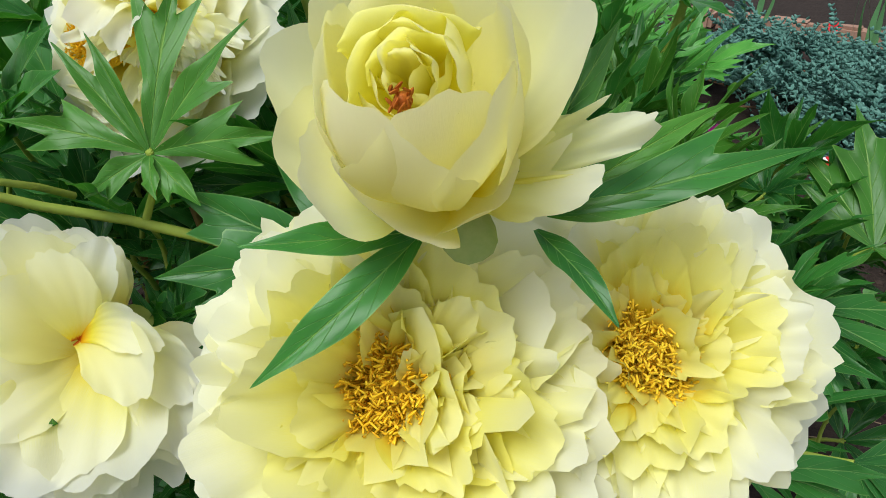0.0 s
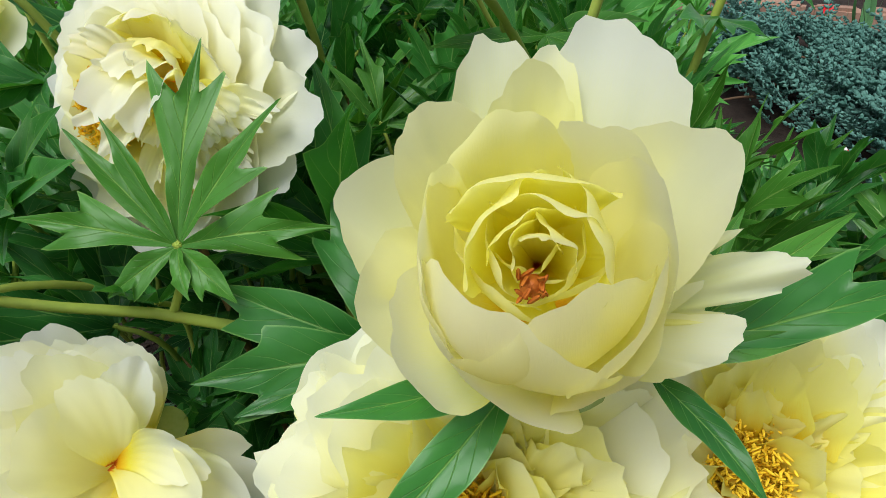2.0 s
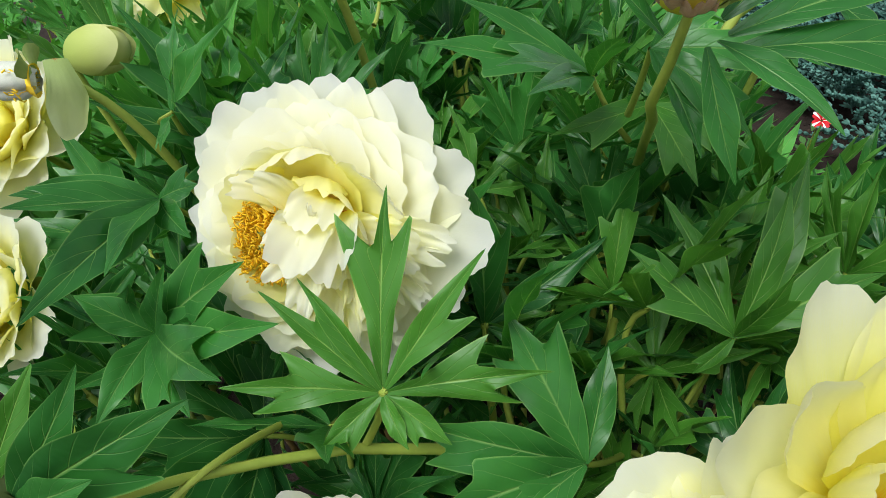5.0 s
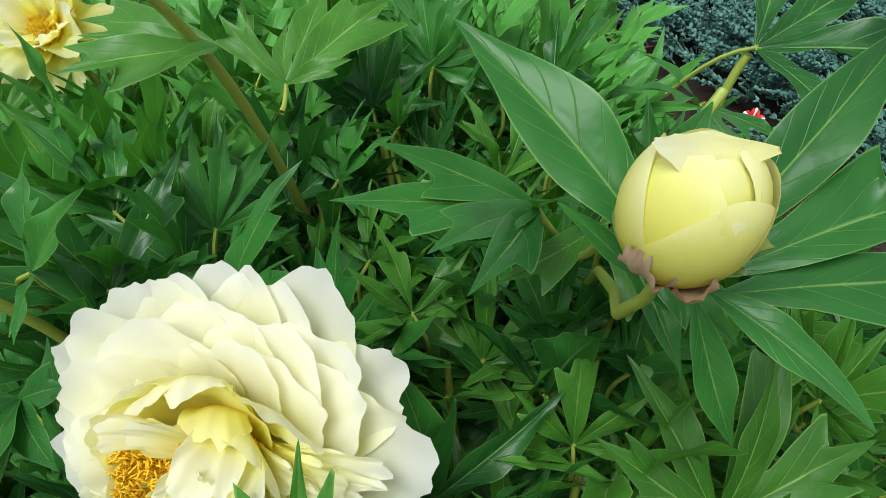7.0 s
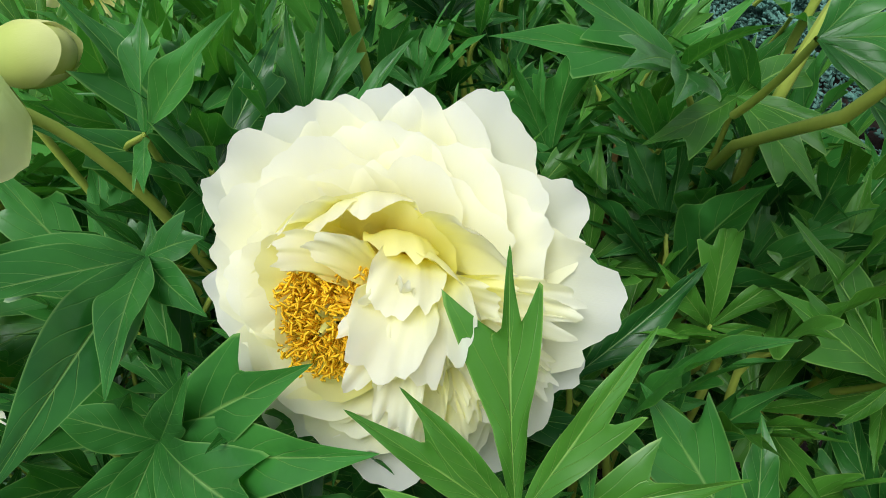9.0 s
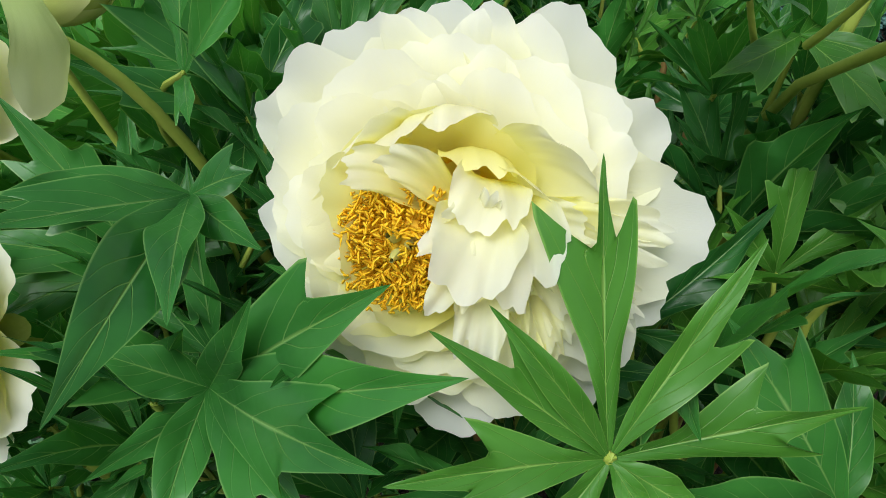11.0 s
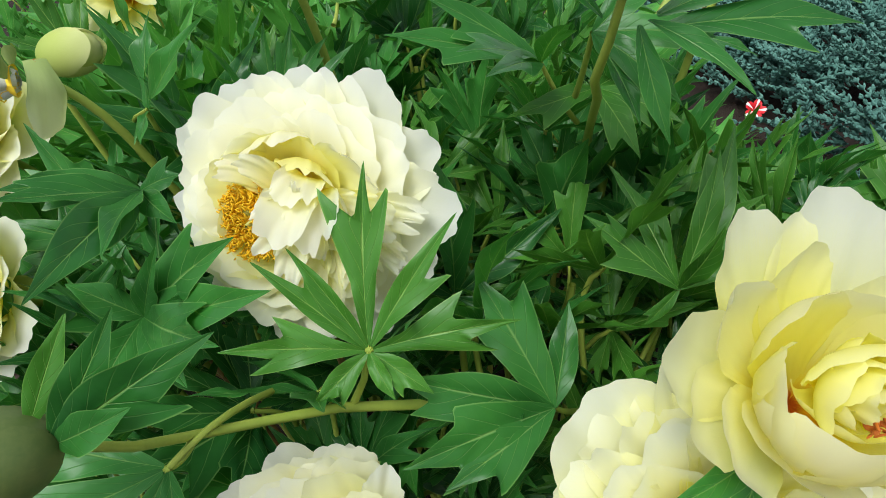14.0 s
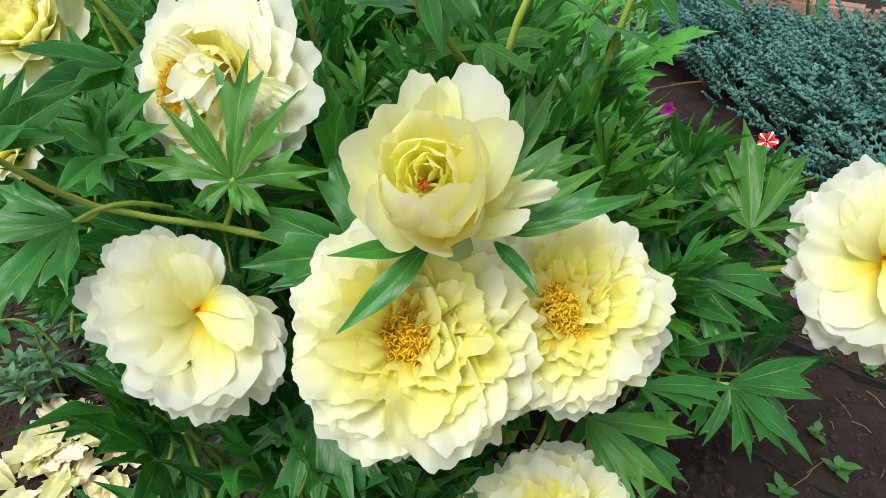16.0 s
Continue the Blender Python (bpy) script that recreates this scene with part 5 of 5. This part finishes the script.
def build_juniper(seed, count, inside, label, at):
    rng = random.Random(seed)
    base = thing("juniper", at, label, "shrub", "junipers")
    kinds = [juniper_spray(rng, rng.uniform(0.06, 0.10)) for _ in range(7)]
    s = Sheet()
    made = 0
    while made < count:
        x, y = rng.uniform(0.55, 2.2), rng.uniform(0.8, 2.7)
        if not inside(x, y):
            continue
        made += 1
        lump = noise.noise(Vector((x * 5.2, y * 5.2, 3.0)))
        if lump < 0.0 and rng.random() < 0.93:
            continue
        mound = 0.06 + 0.24 * lump + 0.05 * noise.noise(Vector((x * 16, y * 16, 5.0)))
        z = max(0.01, mound * rng.random() ** 0.3)
        a = rng.gauss(2.4, 0.9)
        way = Vector((math.cos(a), math.sin(a), rng.uniform(-0.1, 0.55)))
        size = rng.uniform(1.1, 1.9)
        s.moved(rng.choice(kinds), Matrix.Translation(-vec(at)) @ frame_of((x, y, z), way, (rng.uniform(-0.3, 0.3), rng.uniform(-0.3, 0.3), 1)) @ Matrix.Diagonal((size, size, size, 1)))
    ob = part("foliage", s.mesh("foliage", [JUNIPER, BARK]), base)
    tagged(ob, kind="stuff")
    for k in range(7):
        x, y = rng.uniform(0.95, 1.7), rng.uniform(1.3, 2.2)
        q = [v - vec(at) for v in curve_points((x, y, 0.0), (x - 0.1, y + 0.05, 0.06), (x - 0.2, y - 0.02, 0.05), (x - 0.35, y + rng.uniform(-0.2, 0.2), 0.07), 8)]
        stem_part(base, q, 0.005, 0.003, BARK, "branch")
    return base


def juniper_edge(x, y):
    # the mat's near edge swings round a bare patch of soil
    left = float(np.interp(y, (0.8, 1.0, 1.15, 1.4, 1.6, 1.85, 2.3, 2.7), (0.95, 0.88, 0.88, 0.97, 0.88, 0.84, 0.78, 0.9)))
    return x > left + 0.05 * noise.noise(Vector((x * 9, y * 9, 0))) and y < float(np.interp(x, (0.9, 1.25, 1.40, 1.75, 2.2), (2.48, 2.55, 2.28, 2.26, 2.0))) + 0.05 * noise.noise(Vector((x * 7, y * 7, 2)))


build_juniper(3, 3800, juniper_edge, "blue-green creeping juniper mat with feathery sprays over soil", (1.2, 1.7, 0.0))


# ---- small bedding plants ----
def trumpet(rng, size, stripes):
    s = Sheet()
    lobes = 5
    for i in range(lobes):
        for w, (lo, hi, slot) in enumerate(((-0.5, -0.11, 0), (-0.11, 0.11, 1 if stripes else 0), (0.11, 0.5, 0))):
            pts, uvs = [], []
            for r in range(5):
                for k in range(4):
                    f = lo + (hi - lo) * k / 3
                    a = 2 * math.pi * (i + f) / lobes
                    q = r / 4
                    rad = size * (0.1 + 0.9 * q) * (1 - 0.34 * (abs(f) * 2) ** 2 * q) * (1 + 0.05 * math.sin(7 * i + 31 * f) * q)
                    pts.append(Vector((rad * math.cos(a), rad * math.sin(a), size * (0.55 * q**0.6 - 0.15 * q * q) + 0.04 * size * math.sin(9 * f + i) * q)))
                    uvs.append((f + 0.5, q))
            s.grid(pts, uvs, 4, 3, slot)
    return s


def petunia(seed, at, size, mats, stripes, label, facing=(-0.3, -0.7, 0.6)):
    rng = random.Random(seed)
    foot = vec(at[0], at[1] + 0.02, 0.0)
    base = thing("petunia", foot, label, "flower", "bedding flowers")
    head = vec(at) - foot
    part("flower_head", trumpet(rng, size, stripes).mesh("flower_head", mats), base, axis_frame(head, facing))
    stem_part(base, curve_points(head, head * 0.8 + Vector((0.01, 0.02, 0)), head * 0.4, (0, 0, -0.01), 6), 0.0015, 0.002, STEM)
    for k in range(9):
        a = rng.uniform(0, 6.28)
        q = Vector((math.cos(a) * 0.015, math.sin(a) * 0.015, rng.uniform(0.0, max(0.02, at[2] * 0.75))))
        ob = leaflet(rng, rng.uniform(0.028, 0.045), 0.009, (), 0.6, 0.2, 0.05, 6, 2)
        part("leaf", ob.mesh("leaf", [WEED]), base, frame_of(q, (math.cos(a), math.sin(a), rng.uniform(0.1, 0.8)), (0, 0, 1)))
    return base


petunia(1, (0.790, 1.250, 0.112), 0.024, [RED, WHITE], True, "red and white striped petunia flower on bare soil")
petunia(2, (0.628, 1.475, 0.098), 0.022, [MAGENTA], False, "magenta petunia flower among young leaves")
petunia(3, (0.555, 1.068, 0.05), 0.016, [VIOLET], False, "small violet flower low on the soil")
petunia(4, (1.56, 2.72, 0.07), 0.026, [RED], False, "dark red flower beside iris leaves")
petunia(5, (-0.722, 0.872, 0.06), 0.020, [plain("peach", (0.62, 0.24, 0.08), (0.76, 0.42, 0.18), 90, 0.5)], False, "peach-coloured flower beside the bush")


def weed(seed, at, size, count, label, mat=None, tall=0.02):
    rng = random.Random(seed)
    base = thing("weed", (at[0], at[1], soil_height(*at[:2])), label, "weed", "weeds")
    for k in range(count):
        a = 2.4 * k + rng.uniform(-0.3, 0.3)
        s = leaflet(rng, size * rng.uniform(0.6, 1.0), size * 0.30, (), 0.5, 0.15, 0.05, 8, 2)
        part("leaf", s.mesh("leaf", [mat or WEED]), base, frame_of((0, 0, tall * k / count), (math.cos(a), math.sin(a), rng.uniform(0.2, 0.9)), (0, 0, 1)))
    return base


rng = random.Random(61)
for k, (x, y, size) in enumerate(((0.549, 0.434, 0.030), (0.547, 0.492, 0.024), (0.45, 0.40, 0.026), (0.42, 0.37, 0.020), (0.739, 0.952, 0.032), (0.70, 1.00, 0.030), (0.63, 1.09, 0.034), (0.66, 1.15, 0.028), (0.72, 0.63, 0.026),
                                  (0.50, 0.35, 0.03), (0.60, 1.20, 0.03), (0.78, 1.12, 0.026), (0.80, 1.42, 0.03), (0.72, 1.5, 0.04), (-0.75, 0.45, 0.03), (-0.62, 0.36, 0.04), (0.36, 0.33, 0.022))):
    weed(100 + k, (x, y), size, rng.choice((5, 6, 7)), "small green weed seedling on bare soil")


def whorled_plant(seed, at, tall):
    """An upright shoot with narrow leaves all round."""
    rng = random.Random(seed)
    base = thing("lily_shoot", (at[0], at[1], 0), "low grey-green shoot with whorls of narrow leaves", "plant", "lily shoots")
    lean = Vector((rng.uniform(-0.3, 0.3), rng.uniform(-0.4, 0.1), 1)).normalized()
    stem_part(base, [Vector((0, 0, -0.01)), lean * tall * 0.5, lean * tall], 0.0025, 0.0015, STEM)
    for k in range(24):
        f = 0.25 + 0.75 * k / 24
        a = 2.4 * k
        s = leaflet(rng, 0.05 * (1.15 - 0.6 * f), 0.007, (), 0.6, 0.2, 0.03, 6, 1)
        part("leaf", s.mesh("leaf", [LILY]), base, frame_of(lean * tall * f, (math.cos(a), math.sin(a), 0.15 + 0.9 * f * f), (0, 0, 1)))
    return base


rng = random.Random(62)
for k in range(24):
    whorled_plant(200 + k, (-0.55 + rng.uniform(-0.11, 0.12), 0.70 + rng.uniform(-0.16, 0.26)), rng.uniform(0.07, 0.15))


def shed_petal(seed, at, size, label):
    rng = random.Random(seed)
    s = petal(rng, size, size * rng.uniform(0.22, 0.40), 78, 95, 0.9, 0.10, 0.15)
    low = min(v.z for v in s.verts)
    for v in s.verts:
        v.z -= low + 0.004
    ob = new("shed_petal", s.mesh("shed_petal", [PETAL_IVORY if rng.random() < 0.7 else DRY]))
    ob.matrix_world = Matrix.Translation(vec(at)) @ Matrix.Rotation(rng.uniform(0, 6.28), 4, "Z") @ Matrix.Rotation(rng.uniform(-0.35, 0.35), 4, "X")
    return tagged(ob, label, "petal", "shed petals")


rng = random.Random(63)
for k in range(60):
    a, r = rng.uniform(0, 6.28), rng.random() ** 0.6 * 0.085
    x, y = -0.530 + r * math.cos(a), 0.475 + r * 1.15 * math.sin(a)
    z = soil_height(x, y) + 0.002 + 0.045 * max(0, 1 - r / 0.085) * rng.random()
    shed_petal(300 + k, (x, y, z), rng.uniform(0.04, 0.07), "cream shed peony petal on a heap on soil")
for k, (x, y) in enumerate(((-0.70, 0.62), (-0.66, 0.60), (-0.36, 0.42), (-0.33, 0.40), (0.62, 0.80), (-0.42, 0.30), (-0.72, 0.40), (-0.70, 0.34))):
    shed_petal(400 + k, (x, y, soil_height(x, y) + 0.003), rng.uniform(0.02, 0.05), "single faded peony petal on dark soil")


# ---- iris, edging ----
def iris(seed, at, count, tall):
    rng = random.Random(seed)
    base = thing("iris", (at[0], at[1], 0), "clump of upright sword-shaped iris leaves", "plant", "irises")
    for k in range(count):
        s = leaflet(rng, tall * rng.uniform(0.7, 1.0), 0.016, (), rng.uniform(0.1, 0.6), 0.1, 0.02, 14, 2)
        a = rng.uniform(0, 6.28)
        part("leaf", s.mesh("leaf", [IRIS]), base, frame_of((rng.uniform(-0.04, 0.04), rng.uniform(-0.03, 0.03), -0.01), (0.25 * math.cos(a), 0.25 * math.sin(a), 1), (math.cos(a), math.sin(a), 0)))
    return base


iris(1, (1.57, 2.48), 6, 0.34)
iris(2, (1.95, 2.35), 5, 0.34)
iris(3, (1.22, 2.75), 6, 0.40)


def edging_stone(seed, at, turn, size):
    rng = random.Random(seed)
    bm = bmesh.new()
    bmesh.ops.create_cube(bm, size=1)
    bmesh.ops.bevel(bm, geom=bm.edges[:], offset=0.12, segments=2, affect="EDGES")
    for v in bm.verts:
        v.co = Vector((v.co.x * size[0], v.co.y * size[1], v.co.z * size[2])) + Vector((rng.uniform(-1, 1), rng.uniform(-1, 1), rng.uniform(-1, 1))) * 0.004
    me = bpy.data.meshes.new("edging_stone")
    bm.to_mesh(me)
    bm.free()
    me.materials.append(EDGING)
    ob = new("edging_stone", me)
    ob.matrix_world = Matrix.Translation((at[0], at[1], size[2] * 0.5 - 0.02)) @ Matrix.Rotation(turn, 4, "Z")
    return tagged(ob, "weathered pinkish-brown edging stone along the bed", "stone", "edging stones")


for k in range(9):
    f = k / 8
    edging_stone(k, (1.15 + 1.35 * f, 3.18 - 0.95 * f), -0.61, (0.19, 0.09, 0.08))


def edging_strip(a, b):
    """A thin dark strip sunk upright into the soil."""
    s = Sheet()
    a, b = vec(a), vec(b)
    side = (b - a).cross(Vector((0, 0, 1))).normalized() * 0.0015
    n = 20
    rows, uvs = [], []
    for i in range(n + 1):
        q = a.lerp(b, i / n)
        wob = Vector((0, 0, 0.010 * noise.noise(q * 9)))
        for c in (side + Vector((0, 0, -0.03)), side + Vector((0, 0, 0.003)) + wob, -side + Vector((0, 0, 0.003)) + wob, -side + Vector((0, 0, -0.03))):
            rows.append(q + c)
            uvs.append((i / n, 0))
    s.grid(rows, uvs, n, 3)
    return tagged(new("edging_strip", s.mesh("edging_strip", [plain("black_plastic", (0.012, 0.012, 0.012), (0.03, 0.028, 0.026), 40, 0.6)], False)), "thin black plastic edging strip sunk in soil", "edging", "edging strips")


edging_strip((0.58, 0.70, 0.0), (1.10, 0.30, 0.0))
edging_strip((0.44, 0.47, 0.0), (0.80, 0.16, 0.0))

# ---- straw and twigs ----
rng = random.Random(65)
s = Sheet()
for k in range(150):
    x, y = rng.choice(((rng.uniform(0.30, 0.95), rng.uniform(0.15, 1.25)), (rng.uniform(0.30, 0.80), rng.uniform(0.2, 0.7)), (rng.uniform(-0.9, -0.45), rng.uniform(0.25, 1.0))))
    a, ln = rng.uniform(0, 6.28), rng.uniform(0.008, 0.05)
    p = Vector((x, y, soil_height(x, y) + 0.004))
    q = p + Vector((math.cos(a) * ln, math.sin(a) * ln, 0))
    q.z = soil_height(q.x, q.y) + 0.004
    tube(s, [p, p.lerp(q, 0.5) + Vector((rng.uniform(-0.003, 0.003), rng.uniform(-0.003, 0.003), 0.003)), q], rng.uniform(0.0004, 0.0009), 4)
tagged(new("straw", s.mesh("straw", [plain("straw", (0.16, 0.10, 0.06), (0.38, 0.28, 0.18), 40, 0.8)])), "thin dry straws and twigs scattered on the soil", "straw", kind="stuff")

# ---- crumbs of soil ----
rng = random.Random(64)
s = Sheet()
for k in range(7000):
    x, y = rng.choice(((rng.uniform(-1.0, -0.4), rng.uniform(0.2, 1.2)), (rng.uniform(0.2, 1.0), rng.uniform(0.1, 1.5)), (rng.uniform(-0.4, 0.4), rng.uniform(0.1, 0.5))))
    r = rng.uniform(0.0015, 0.005) * (1 if rng.random() < 0.85 else 2.2)
    c = Vector((x, y, soil_height(x, y) + r * 0.3))
    rows, uvs = [], []
    for i in range(4):
        a = math.pi * i / 3
        for j in range(6):
            b = 2 * math.pi * j / 5
            q = Vector((math.sin(a) * math.cos(b), math.sin(a) * math.sin(b), math.cos(a) * 0.8))
            rows.append(c + q * r * (1 + 0.5 * noise.noise(q * 2 + c * 90)))
            uvs.append((0, 0))
    s.grid(rows, uvs, 3, 5)
tagged(new("soil_crumbs", s.mesh("soil_crumbs", [CLOD], False)), "dark crumbs and clods lying on the soil", "soil", kind="stuff")
